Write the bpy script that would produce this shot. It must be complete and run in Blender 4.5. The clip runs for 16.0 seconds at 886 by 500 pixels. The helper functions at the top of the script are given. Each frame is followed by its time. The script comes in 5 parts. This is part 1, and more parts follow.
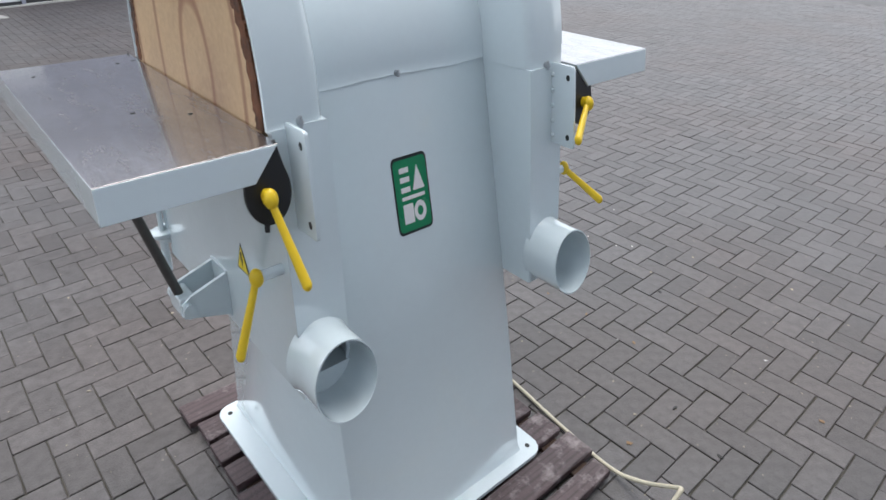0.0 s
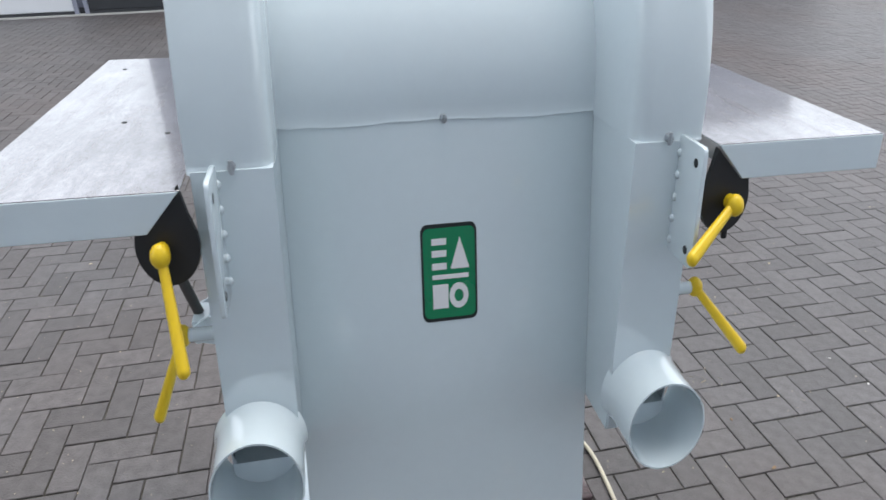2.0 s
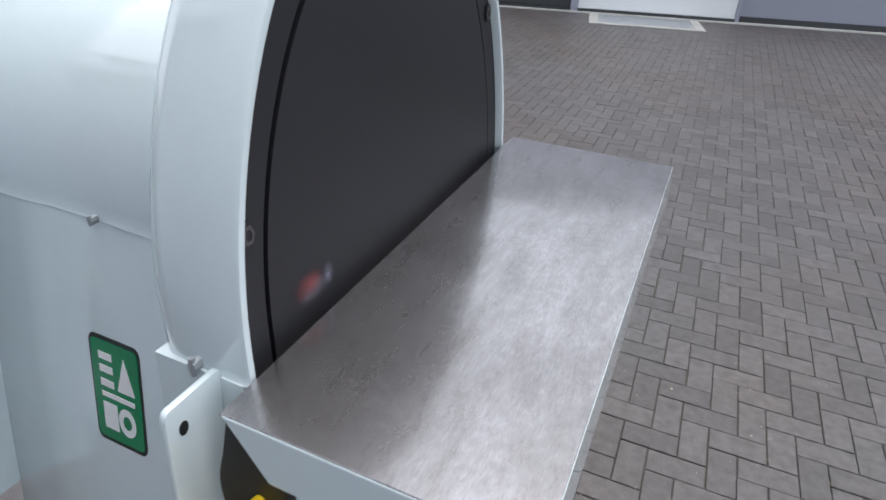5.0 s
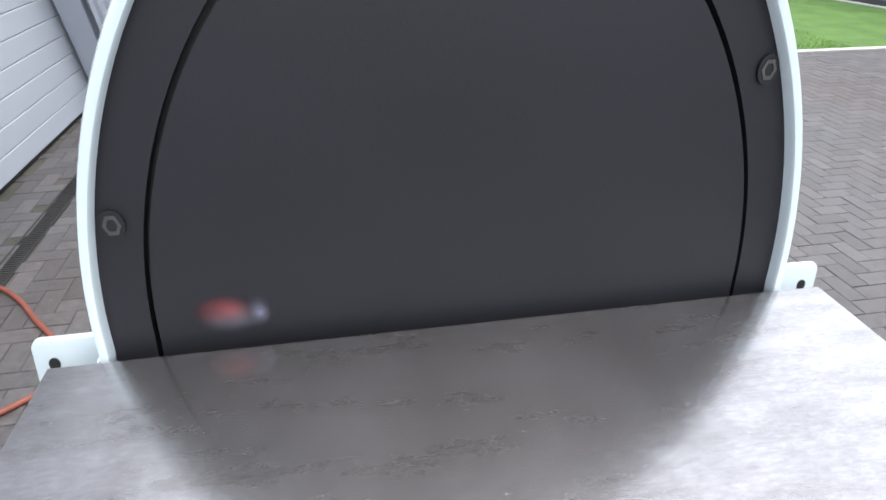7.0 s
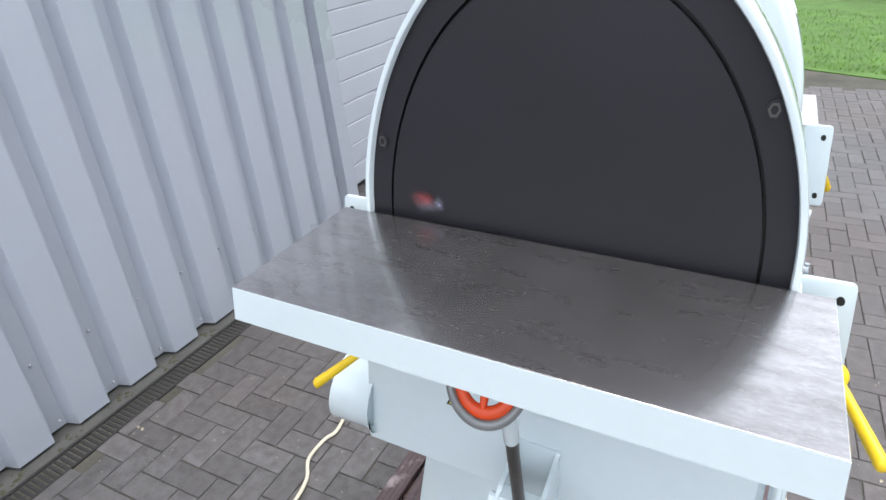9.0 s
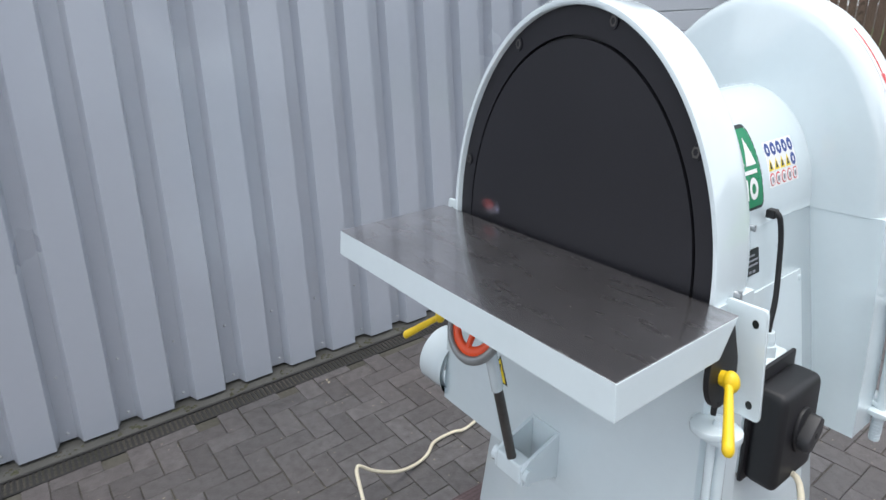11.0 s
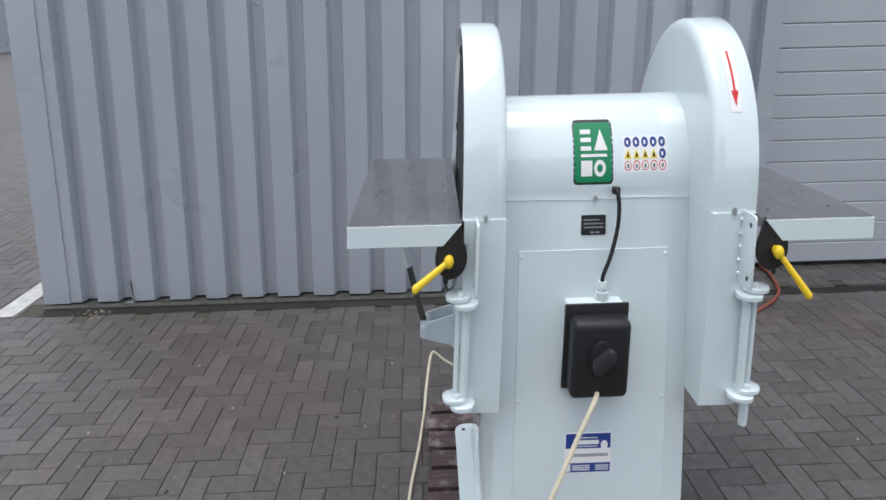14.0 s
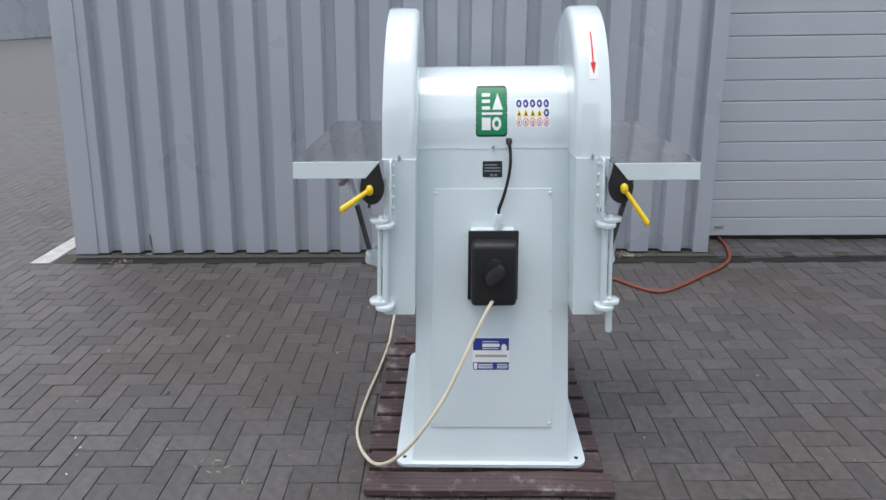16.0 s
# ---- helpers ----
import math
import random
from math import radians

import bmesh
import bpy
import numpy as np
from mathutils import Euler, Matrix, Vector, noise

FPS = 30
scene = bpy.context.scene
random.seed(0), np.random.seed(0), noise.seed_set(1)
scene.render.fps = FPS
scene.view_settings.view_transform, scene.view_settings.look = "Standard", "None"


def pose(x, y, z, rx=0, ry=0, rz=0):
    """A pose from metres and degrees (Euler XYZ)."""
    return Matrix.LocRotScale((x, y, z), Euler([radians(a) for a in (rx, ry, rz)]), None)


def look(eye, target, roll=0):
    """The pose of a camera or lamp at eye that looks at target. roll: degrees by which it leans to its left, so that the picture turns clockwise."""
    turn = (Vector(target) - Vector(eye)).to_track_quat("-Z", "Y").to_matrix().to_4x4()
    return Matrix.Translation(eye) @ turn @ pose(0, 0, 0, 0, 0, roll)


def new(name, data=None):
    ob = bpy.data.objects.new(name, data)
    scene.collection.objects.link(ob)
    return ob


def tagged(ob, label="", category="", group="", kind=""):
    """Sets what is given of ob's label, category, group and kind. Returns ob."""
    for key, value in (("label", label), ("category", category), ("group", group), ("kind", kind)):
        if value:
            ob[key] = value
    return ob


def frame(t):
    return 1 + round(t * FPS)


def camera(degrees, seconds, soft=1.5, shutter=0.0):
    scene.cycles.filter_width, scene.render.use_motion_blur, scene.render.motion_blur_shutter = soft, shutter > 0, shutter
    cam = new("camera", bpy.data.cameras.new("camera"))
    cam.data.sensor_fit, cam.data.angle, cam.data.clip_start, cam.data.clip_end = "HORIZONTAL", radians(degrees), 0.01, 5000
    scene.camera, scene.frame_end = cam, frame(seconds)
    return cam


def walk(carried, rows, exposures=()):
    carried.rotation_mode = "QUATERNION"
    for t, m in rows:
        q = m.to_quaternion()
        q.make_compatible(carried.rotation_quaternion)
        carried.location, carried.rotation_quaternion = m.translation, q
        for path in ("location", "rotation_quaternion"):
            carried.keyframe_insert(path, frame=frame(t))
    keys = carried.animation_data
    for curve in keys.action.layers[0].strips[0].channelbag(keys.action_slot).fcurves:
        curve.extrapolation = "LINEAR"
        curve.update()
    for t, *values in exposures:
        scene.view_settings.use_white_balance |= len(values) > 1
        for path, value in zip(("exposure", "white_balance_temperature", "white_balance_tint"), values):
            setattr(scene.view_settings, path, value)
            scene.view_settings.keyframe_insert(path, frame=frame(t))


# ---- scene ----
cam = camera(73.01, 16.0, shutter=0.2)
PATH = [
    (0, (0.7713, 1.2324, 1.6175), (-0.2468, 0.0723, 0.6913), 1.08),
    (0.5, (0.6367, 1.1717, 1.6056), (-0.3651, -0.0033, 0.6806), 1.56),
    (1, (0.5244, 1.1105, 1.5651), (-0.3553, -0.1735, 0.6611), 1.38),
    (1.5, (0.3979, 1.0904, 1.5705), (-0.3012, -0.2964, 0.6604), 1.77),
    (2, (0.1891, 1.1146, 1.5872), (-0.1249, -0.4053, 0.6755), 0.58),
    (2.5, (0.0321, 1.0688, 1.6055), (-0.2540, -0.4645, 0.7073), 1.80),
    (3, (-0.1507, 0.9754, 1.6092), (-0.3235, -0.5623, 0.6895), 2.15),
    (3.5, (-0.3328, 0.9390, 1.6262), (-0.3294, -0.6097, 0.7088), 2.68),
    (4, (-0.4974, 0.8724, 1.6158), (-0.2358, -0.6560, 0.7017), 2.13),
    (4.5, (-0.5784, 0.7476, 1.6330), (-0.1987, -0.7500, 0.7095), 2.97),
    (5, (-0.6837, 0.6306, 1.6627), (-0.0693, -0.7838, 0.7342), 2.33),
    (5.2, (-0.7162, 0.5794, 1.6478), (-0.0257, -0.8036, 0.7256), 2.33),
    (7.3, (-0.8535, 0.0731, 1.6411), (0.6632, -0.0816, 0.6841), 0.31),
    (7.5, (-0.8847, 0.0626, 1.6567), (0.6252, -0.0619, 0.6847), 0.43),
    (8, (-0.9884, -0.0068, 1.6778), (0.5067, 0.1060, 0.6818), -0.69),
    (8.2, (-1.0272, -0.0484, 1.6944), (0.4337, 0.2611, 0.6895), -2.04),
    (10.3, (-1.2317, -0.5590, 1.7448), (0.0086, 0.5243, 1.0181), -2.11),
    (10.5, (-1.2194, -0.6068, 1.7439), (-0.0384, 0.5468, 1.0266), -2.16),
    (11, (-1.1919, -0.7731, 1.7188), (-0.2298, 0.5962, 1.0559), -2.21),
    (11.5, (-1.1603, -0.9345, 1.7277), (-0.3294, 0.5199, 1.0687), -2.15),
    (12, (-1.0586, -1.0842, 1.7488), (-0.4450, 0.4741, 1.0892), -2.14),
    (12.5, (-0.9338, -1.2360, 1.7390), (-0.5404, 0.3945, 1.0856), -2.15),
    (13, (-0.7855, -1.4327, 1.7247), (-0.5027, 0.2233, 1.0782), -1.70),
    (13.5, (-0.6277, -1.5964, 1.7413), (-0.4588, 0.0758, 1.0968), -1.40),
    (14, (-0.4477, -1.7661, 1.7516), (-0.4196, -0.0881, 1.1007), -1.37),
    (14.5, (-0.3571, -1.9567, 1.7368), (-0.3794, -0.2800, 1.0824), -1.19),
    (15, (-0.2489, -2.1278, 1.7386), (-0.2682, -0.4536, 1.0779), -1.13),
    (15.5, (-0.1587, -2.2215, 1.7365), (-0.1649, -0.5505, 1.0673), -0.81),
    (16, (-0.1162, -2.2682, 1.7370), (-0.1683, -0.6009, 1.0607), -0.88),
]
EXPOSURES = ((0, 0.55), (2.5, 0.6), (3.5, 0.5), (5, 0.46), (7.4, 1.27), (8.2, 1.2), (10.4, 0.63), (12, 0.47), (14, 0.25), (16, 0.25))
walk(cam, [(t, look(eye, target, roll)) for t, eye, target, roll in PATH], EXPOSURES)


# ---- world, light ----
world = bpy.data.worlds.new("overcast_sky")
scene.world = world
world.use_nodes = True
wn = world.node_tree.nodes
sky = wn.new("ShaderNodeTexSky")
sky.sky_type, sky.sun_disc = "NISHITA", False
sky.sun_elevation, sky.sun_rotation = radians(75), radians(220)
sky.air_density, sky.dust_density, sky.ozone_density = 1.0, 4.0, 1.0
soft_sky = wn.new("ShaderNodeMixRGB")
soft_sky.inputs["Fac"].default_value = 0.75
soft_sky.inputs["Color2"].default_value = (8.6, 9.1, 9.8, 1)
world.node_tree.links.new(sky.outputs[0], soft_sky.inputs["Color1"])
world.node_tree.links.new(soft_sky.outputs[0], wn["Background"].inputs["Color"])
wn["Background"].inputs["Strength"].default_value = 0.13
sun = new("sun", bpy.data.lights.new("sun", "SUN"))
sun.data.energy, sun.data.angle, sun.data.color = 1.3, radians(40), (1.0, 0.97, 0.93)
sun.matrix_world = look((-1, -1.2, 8), (0, 0, 0))


# ---- materials ----
def material(name, color, rough=0.5, metal=0.0, vary=0.12, scale=6.0, fine=120.0, bump=0.05, bump_scale=90.0, rough_vary=0.1, tint=None, spec=0.5, coat=0.0, coat_rough=0.08, coat_ior=1.5):
    """A surface with variation at two scales, uneven gloss and fine relief."""
    m = bpy.data.materials.new(name)
    m.use_nodes = True
    n, l = m.node_tree.nodes, m.node_tree.links
    b = n["Principled BSDF"]
    b.inputs["Metallic"].default_value = metal
    b.inputs["Specular IOR Level"].default_value = spec
    b.inputs["Coat Weight"].default_value = coat
    b.inputs["Coat Roughness"].default_value, b.inputs["Coat IOR"].default_value = coat_rough, coat_ior
    co = n.new("ShaderNodeTexCoord")
    big, small = n.new("ShaderNodeTexNoise"), n.new("ShaderNodeTexNoise")
    big.inputs["Scale"].default_value, big.inputs["Detail"].default_value = scale, 5
    small.inputs["Scale"].default_value, small.inputs["Detail"].default_value = fine, 3
    for t in (big, small):
        l.new(co.outputs["Object"], t.inputs["Vector"])
    add = n.new("ShaderNodeMath")
    add.operation = "MULTIPLY_ADD"
    add.inputs[1].default_value = 0.35
    l.new(small.outputs["Fac"], add.inputs[0])
    l.new(big.outputs["Fac"], add.inputs[2])
    ramp = n.new("ShaderNodeMapRange")
    ramp.inputs["From Min"].default_value, ramp.inputs["From Max"].default_value = 0.35, 1.0
    l.new(add.outputs[0], ramp.inputs["Value"])
    mix = n.new("ShaderNodeMixRGB")
    second = tint or color
    mix.inputs["Color1"].default_value = (*[c * (1 - vary) for c in second], 1)
    mix.inputs["Color2"].default_value = (*[min(1, c * (1 + vary)) for c in color], 1)
    l.new(ramp.outputs[0], mix.inputs["Fac"])
    l.new(mix.outputs[0], b.inputs["Base Color"])
    rr = n.new("ShaderNodeMapRange")
    rr.inputs["To Min"].default_value, rr.inputs["To Max"].default_value = max(0.02, rough - rough_vary), min(1, rough + rough_vary)
    l.new(big.outputs["Fac"], rr.inputs["Value"])
    l.new(rr.outputs[0], b.inputs["Roughness"])
    if bump:
        bn, bt = n.new("ShaderNodeBump"), n.new("ShaderNodeTexNoise")
        bt.inputs["Scale"].default_value, bt.inputs["Detail"].default_value = bump_scale, 4
        bn.inputs["Strength"].default_value, bn.inputs["Distance"].default_value = bump, 0.01
        l.new(co.outputs["Object"], bt.inputs["Vector"])
        l.new(bt.outputs["Fac"], bn.inputs["Height"])
        l.new(bn.outputs[0], b.inputs["Normal"])
    return m


def pieces_material(name, color, tint, per_object, rough=0.78, spread=0.35):
    """Clay pavers: every piece a little different, with grain, stains and pits."""
    m = material(name, color, rough, vary=0.34, scale=26, fine=150, bump=0.28, bump_scale=150, rough_vary=0.2, tint=tint)
    n, l = m.node_tree.nodes, m.node_tree.links
    b = n["Principled BSDF"]
    pick = n.new("ShaderNodeObjectInfo" if per_object else "ShaderNodeNewGeometry").outputs["Random" if per_object else "Random Per Island"]
    value = n.new("ShaderNodeMapRange")
    value.inputs["To Min"].default_value, value.inputs["To Max"].default_value = 1 - spread, 1 + spread
    l.new(pick, value.inputs["Value"])
    hsv = n.new("ShaderNodeHueSaturation")
    old = b.inputs["Base Color"].links[0].from_socket
    l.new(old, hsv.inputs["Color"])
    l.new(value.outputs[0], hsv.inputs["Value"])
    stain, co = n.new("ShaderNodeTexNoise"), n.new("ShaderNodeNewGeometry")
    stain.inputs["Scale"].default_value, stain.inputs["Detail"].default_value = 0.55, 7
    l.new(co.outputs["Position"], stain.inputs["Vector"])
    warm = n.new("ShaderNodeMixRGB")
    warm.blend_type = "MULTIPLY"
    warm.inputs["Color2"].default_value = (0.96, 0.87, 0.83, 1)
    ramp = n.new("ShaderNodeMapRange")
    ramp.inputs["From Min"].default_value, ramp.inputs["From Max"].default_value = 0.44, 0.64
    l.new(stain.outputs["Fac"], ramp.inputs["Value"])
    l.new(ramp.outputs[0], warm.inputs["Fac"])
    l.new(hsv.outputs[0], warm.inputs["Color1"])
    l.new(warm.outputs[0], b.inputs["Base Color"])
    return m


def worn_steel(name):
    """Bare cast table top: polished streaks, dark stains, pits and scratches."""
    m = material(name, (0.485, 0.468, 0.478), 0.2, metal=0.93, vary=0.14, scale=6, fine=80, bump=0.012, bump_scale=260, rough_vary=0.1, tint=(0.35, 0.335, 0.338), coat=1.0)
    n, l = m.node_tree.nodes, m.node_tree.links
    b = n["Principled BSDF"]
    co = n.new("ShaderNodeTexCoord")
    blot, speck = n.new("ShaderNodeTexNoise"), n.new("ShaderNodeTexVoronoi")
    blot.inputs["Scale"].default_value, blot.inputs["Detail"].default_value, blot.inputs["Roughness"].default_value = 6.5, 9, 0.78
    speck.inputs["Scale"].default_value = 130
    stretch = n.new("ShaderNodeMapping")
    stretch.inputs["Scale"].default_value = (4.0, 0.9, 1.0)
    l.new(co.outputs["Object"], stretch.inputs["Vector"])
    l.new(stretch.outputs[0], blot.inputs["Vector"])
    l.new(co.outputs["Object"], speck.inputs["Vector"])
    dark = n.new("ShaderNodeMapRange")
    dark.inputs["From Min"].default_value, dark.inputs["From Max"].default_value = 0.40, 0.74
    dark.inputs["To Max"].default_value = 0.62
    l.new(blot.outputs["Fac"], dark.inputs["Value"])
    pit = n.new("ShaderNodeMath")
    pit.operation = "LESS_THAN"
    pit.inputs[1].default_value = 0.13
    l.new(speck.outputs["Distance"], pit.inputs[0])
    pits = n.new("ShaderNodeMath")
    pits.operation = "MULTIPLY"
    l.new(pit.outputs[0], pits.inputs[0])
    patch, where = n.new("ShaderNodeTexNoise"), n.new("ShaderNodeMapRange")
    patch.inputs["Scale"].default_value = 7
    where.inputs["From Min"].default_value, where.inputs["From Max"].default_value, where.inputs["To Max"].default_value = 0.60, 0.68, 0.7
    l.new(co.outputs["Object"], patch.inputs["Vector"])
    l.new(patch.outputs["Fac"], where.inputs["Value"])
    l.new(where.outputs[0], pits.inputs[1])
    most = n.new("ShaderNodeMath")
    most.operation = "MAXIMUM"
    l.new(dark.outputs[0], most.inputs[0])
    l.new(pits.outputs[0], most.inputs[1])
    mix = n.new("ShaderNodeMixRGB")
    mix.inputs["Color2"].default_value = (0.125, 0.108, 0.102, 1)
    l.new(most.outputs[0], mix.inputs["Fac"])
    l.new(b.inputs["Base Color"].links[0].from_socket, mix.inputs["Color1"])
    l.new(mix.outputs[0], b.inputs["Base Color"])
    fleck, along = n.new("ShaderNodeTexNoise"), n.new("ShaderNodeMapping")
    along.inputs["Scale"].default_value = (2.2, 0.6, 1.0)
    fleck.inputs["Scale"].default_value, fleck.inputs["Detail"].default_value, fleck.inputs["Roughness"].default_value = 150, 6, 0.75
    l.new(co.outputs["Object"], along.inputs["Vector"])
    l.new(along.outputs[0], fleck.inputs["Vector"])
    grit = n.new("ShaderNodeMapRange")
    grit.inputs["From Min"].default_value, grit.inputs["From Max"].default_value = 0.35, 0.68
    grit.inputs["To Min"].default_value, grit.inputs["To Max"].default_value = 0.84, 1.11
    l.new(fleck.outputs["Fac"], grit.inputs["Value"])
    shade = n.new("ShaderNodeHueSaturation")
    l.new(mix.outputs[0], shade.inputs["Color"])
    l.new(grit.outputs[0], shade.inputs["Value"])
    l.new(shade.outputs[0], b.inputs["Base Color"])
    rough = n.new("ShaderNodeMapRange")
    rough.inputs["To Min"].default_value, rough.inputs["To Max"].default_value = 0.23, 0.36
    l.new(dark.outputs[0], rough.inputs["Value"])
    l.new(rough.outputs[0], b.inputs["Roughness"])
    dent = n.new("ShaderNodeBump")
    dent.invert = True
    dent.inputs["Strength"].default_value, dent.inputs["Distance"].default_value = 0.05, 0.001
    l.new(pits.outputs[0], dent.inputs["Height"])
    l.new(b.inputs["Normal"].links[0].from_socket, dent.inputs["Normal"])
    l.new(dent.outputs[0], b.inputs["Normal"])
    return m


def grained_wood(name, light, dark, scale, stretch, rough=0.6, bump=0.15, distort=6.0, amount=1.0, centre=(0, 0, 0), thin=0.6):
    """Sawn wood: long distorted rings and fine fibres."""
    m = material(name, light, rough, vary=0.15, scale=5, fine=80, bump=bump, bump_scale=90, tint=tuple(0.6 * a + 0.4 * c for a, c in zip(light, dark)))
    n, l = m.node_tree.nodes, m.node_tree.links
    b = n["Principled BSDF"]
    co, mp, wv = n.new("ShaderNodeTexCoord"), n.new("ShaderNodeMapping"), n.new("ShaderNodeTexWave")
    mp.inputs["Scale"].default_value = stretch
    mp.inputs["Location"].default_value = tuple(-a * c for a, c in zip(stretch, centre))
    wv.wave_type, wv.rings_direction = "RINGS", "SPHERICAL"
    wv.inputs["Scale"].default_value, wv.inputs["Distortion"].default_value, wv.inputs["Detail"].default_value = scale, distort, 3
    l.new(co.outputs["Object"], mp.inputs["Vector"])
    l.new(mp.outputs[0], wv.inputs["Vector"])
    line = n.new("ShaderNodeMapRange")
    line.inputs["From Min"].default_value, line.inputs["From Max"].default_value, line.inputs["To Max"].default_value = thin, 1.0, amount
    l.new(wv.outputs["Fac"], line.inputs["Value"])
    mix = n.new("ShaderNodeMixRGB")
    mix.inputs["Color2"].default_value = (*dark, 1)
    l.new(line.outputs[0], mix.inputs["Fac"])
    l.new(b.inputs["Base Color"].links[0].from_socket, mix.inputs["Color1"])
    l.new(mix.outputs[0], b.inputs["Base Color"])
    return m


M = {}
M["paint"] = material("pale_blue_grey_paint", (0.665, 0.755, 0.785), 0.2, vary=0.035, scale=3.5, fine=50, bump=0.05, bump_scale=22, coat=1.0, rough_vary=0.08, coat_rough=0.07, coat_ior=1.75)
M["steel"] = worn_steel("worn_steel_plate")
M["dark_steel"] = material("dark_oiled_steel", (0.10, 0.095, 0.09), 0.38, metal=0.6, vary=0.3, scale=12, bump=0.05)
M["zinc"] = material("galvanised_steel", (0.42, 0.44, 0.46), 0.42, metal=0.7, vary=0.18, scale=9, fine=60, bump=0.03)
M["black"] = material("black_enamel", (0.012, 0.012, 0.013), 0.5, vary=0.2, bump=0.03)
M["disc"] = material("black_disc_face", (0.0135, 0.0135, 0.0175), 0.5, vary=0.2, scale=4, fine=200, bump=0.04, bump_scale=350, rough_vary=0.06, spec=0.38)
M["yellow"] = material("yellow_paint", (0.82, 0.56, 0.02), 0.35, vary=0.07, bump=0.06, bump_scale=40)
M["plastic"] = material("dark_grey_plastic", (0.012, 0.012, 0.014), 0.5, vary=0.1, bump=0.04, bump_scale=400)
M["knob"] = material("grey_plastic_knob", (0.03, 0.03, 0.033), 0.42, vary=0.1, bump=0.03)
M["plinth"] = material("dirty_concrete", (0.075, 0.075, 0.07), 0.9, vary=0.3, scale=8, bump=0.3)


def smudge(name, color, centre, size):
    """A faded rubbed-on patch that thins out towards its edge."""
    m = material(name, color, 0.5, vary=0.2, scale=40, bump=0)
    n, l = m.node_tree.nodes, m.node_tree.links
    co, dist, fade, grain, mul = n.new("ShaderNodeTexCoord"), n.new("ShaderNodeVectorMath"), n.new("ShaderNodeMapRange"), n.new("ShaderNodeTexNoise"), n.new("ShaderNodeMath")
    dist.operation, mul.operation = "LENGTH", "MULTIPLY"
    off, unit = n.new("ShaderNodeVectorMath"), n.new("ShaderNodeVectorMath")
    off.operation, unit.operation = "SUBTRACT", "MULTIPLY"
    off.inputs[1].default_value = centre
    unit.inputs[1].default_value = (0, 1 / size[0], 1 / size[1])
    l.new(co.outputs["Object"], off.inputs[0])
    l.new(off.outputs[0], unit.inputs[0])
    l.new(unit.outputs[0], dist.inputs[0])
    fade.interpolation_type = "SMOOTHSTEP"
    fade.inputs["From Min"].default_value, fade.inputs["From Max"].default_value = 0.97, 0.0
    fade.inputs["To Max"].default_value = 0.95
    l.new(dist.outputs["Value"], fade.inputs["Value"])
    grain.inputs["Scale"].default_value = 60
    l.new(co.outputs["Object"], grain.inputs["Vector"])
    soft = n.new("ShaderNodeMath")
    soft.operation = "POWER"
    soft.inputs[1].default_value = 1.3
    l.new(fade.outputs[0], soft.inputs[0])
    l.new(soft.outputs[0], mul.inputs[0])
    l.new(grain.outputs["Fac"], mul.inputs[1])
    l.new(mul.outputs[0], n["Principled BSDF"].inputs["Alpha"])
    return m


M["moss"] = material("dirt_and_moss", (0.05, 0.055, 0.032), 0.95, vary=0.4, scale=20, bump=0.3, tint=(0.07, 0.055, 0.04))
M["green"] = material("green_vinyl", (0.004, 0.22, 0.09), 0.28, vary=0.04, bump=0)
M["white"] = material("white_vinyl", (0.82, 0.82, 0.82), 0.35, vary=0.03, bump=0)
M["ink"] = material("black_ink_and_hole_shade", (0.012, 0.016, 0.016), 0.4, vary=0.05, bump=0)
M["blue"] = material("blue_print", (0.02, 0.05, 0.25), 0.35, vary=0.04, bump=0)
M["red"] = material("red_print", (0.62, 0.02, 0.02), 0.35, vary=0.05, bump=0)
M["sign_yellow"] = material("yellow_print", (0.85, 0.65, 0.03), 0.35, vary=0.03, bump=0)
M["grey_ink"] = material("grey_ink", (0.25, 0.26, 0.29), 0.4, vary=0.05, bump=0)
M["orange"] = material("orange_red_enamel", (0.78, 0.075, 0.012), 0.35, vary=0.08, bump=0.04)
M["rim_grey"] = material("bare_grey_rim", (0.27, 0.28, 0.28), 0.4, metal=0.3, vary=0.2, scale=14, bump=0.08)
M["cream"] = material("cream_cable_sheath", (0.62, 0.57, 0.44), 0.5, vary=0.14, scale=14, bump=0.05)
M["rubber"] = material("black_rubber", (0.012, 0.012, 0.013), 0.5, vary=0.15, bump=0.05)
M["hose"] = material("orange_red_hose", (0.23, 0.06, 0.036), 0.5, vary=0.3, scale=10, bump=0.06)
M["cladding"] = material("grey_blue_metal_cladding", (0.40, 0.432, 0.487), 0.28, vary=0.04, scale=0.9, fine=25, bump=0.02, bump_scale=9, rough_vary=0.03, coat=1.0, coat_rough=0.16, coat_ior=2.0)
M["door"] = material("light_grey_door_panel", (0.46, 0.485, 0.53), 0.42, vary=0.05, scale=1.5, fine=300, bump=0.12, bump_scale=600)
M["pallet"] = grained_wood("stained_pallet_wood", (0.085, 0.055, 0.058), (0.03, 0.019, 0.02), 3, (0.5, 5, 5), 0.5, 0.3, 9.0, 0.6)
n, l = M["pallet"].node_tree.nodes, M["pallet"].node_tree.links
co, worn, gate, pale = n.new("ShaderNodeTexCoord"), n.new("ShaderNodeTexNoise"), n.new("ShaderNodeMapRange"), n.new("ShaderNodeMixRGB")
worn.inputs["Scale"].default_value, worn.inputs["Detail"].default_value, worn.inputs["Roughness"].default_value = 9, 8, 0.7
gate.inputs["From Min"].default_value, gate.inputs["From Max"].default_value, gate.inputs["To Max"].default_value = 0.53, 0.68, 0.7
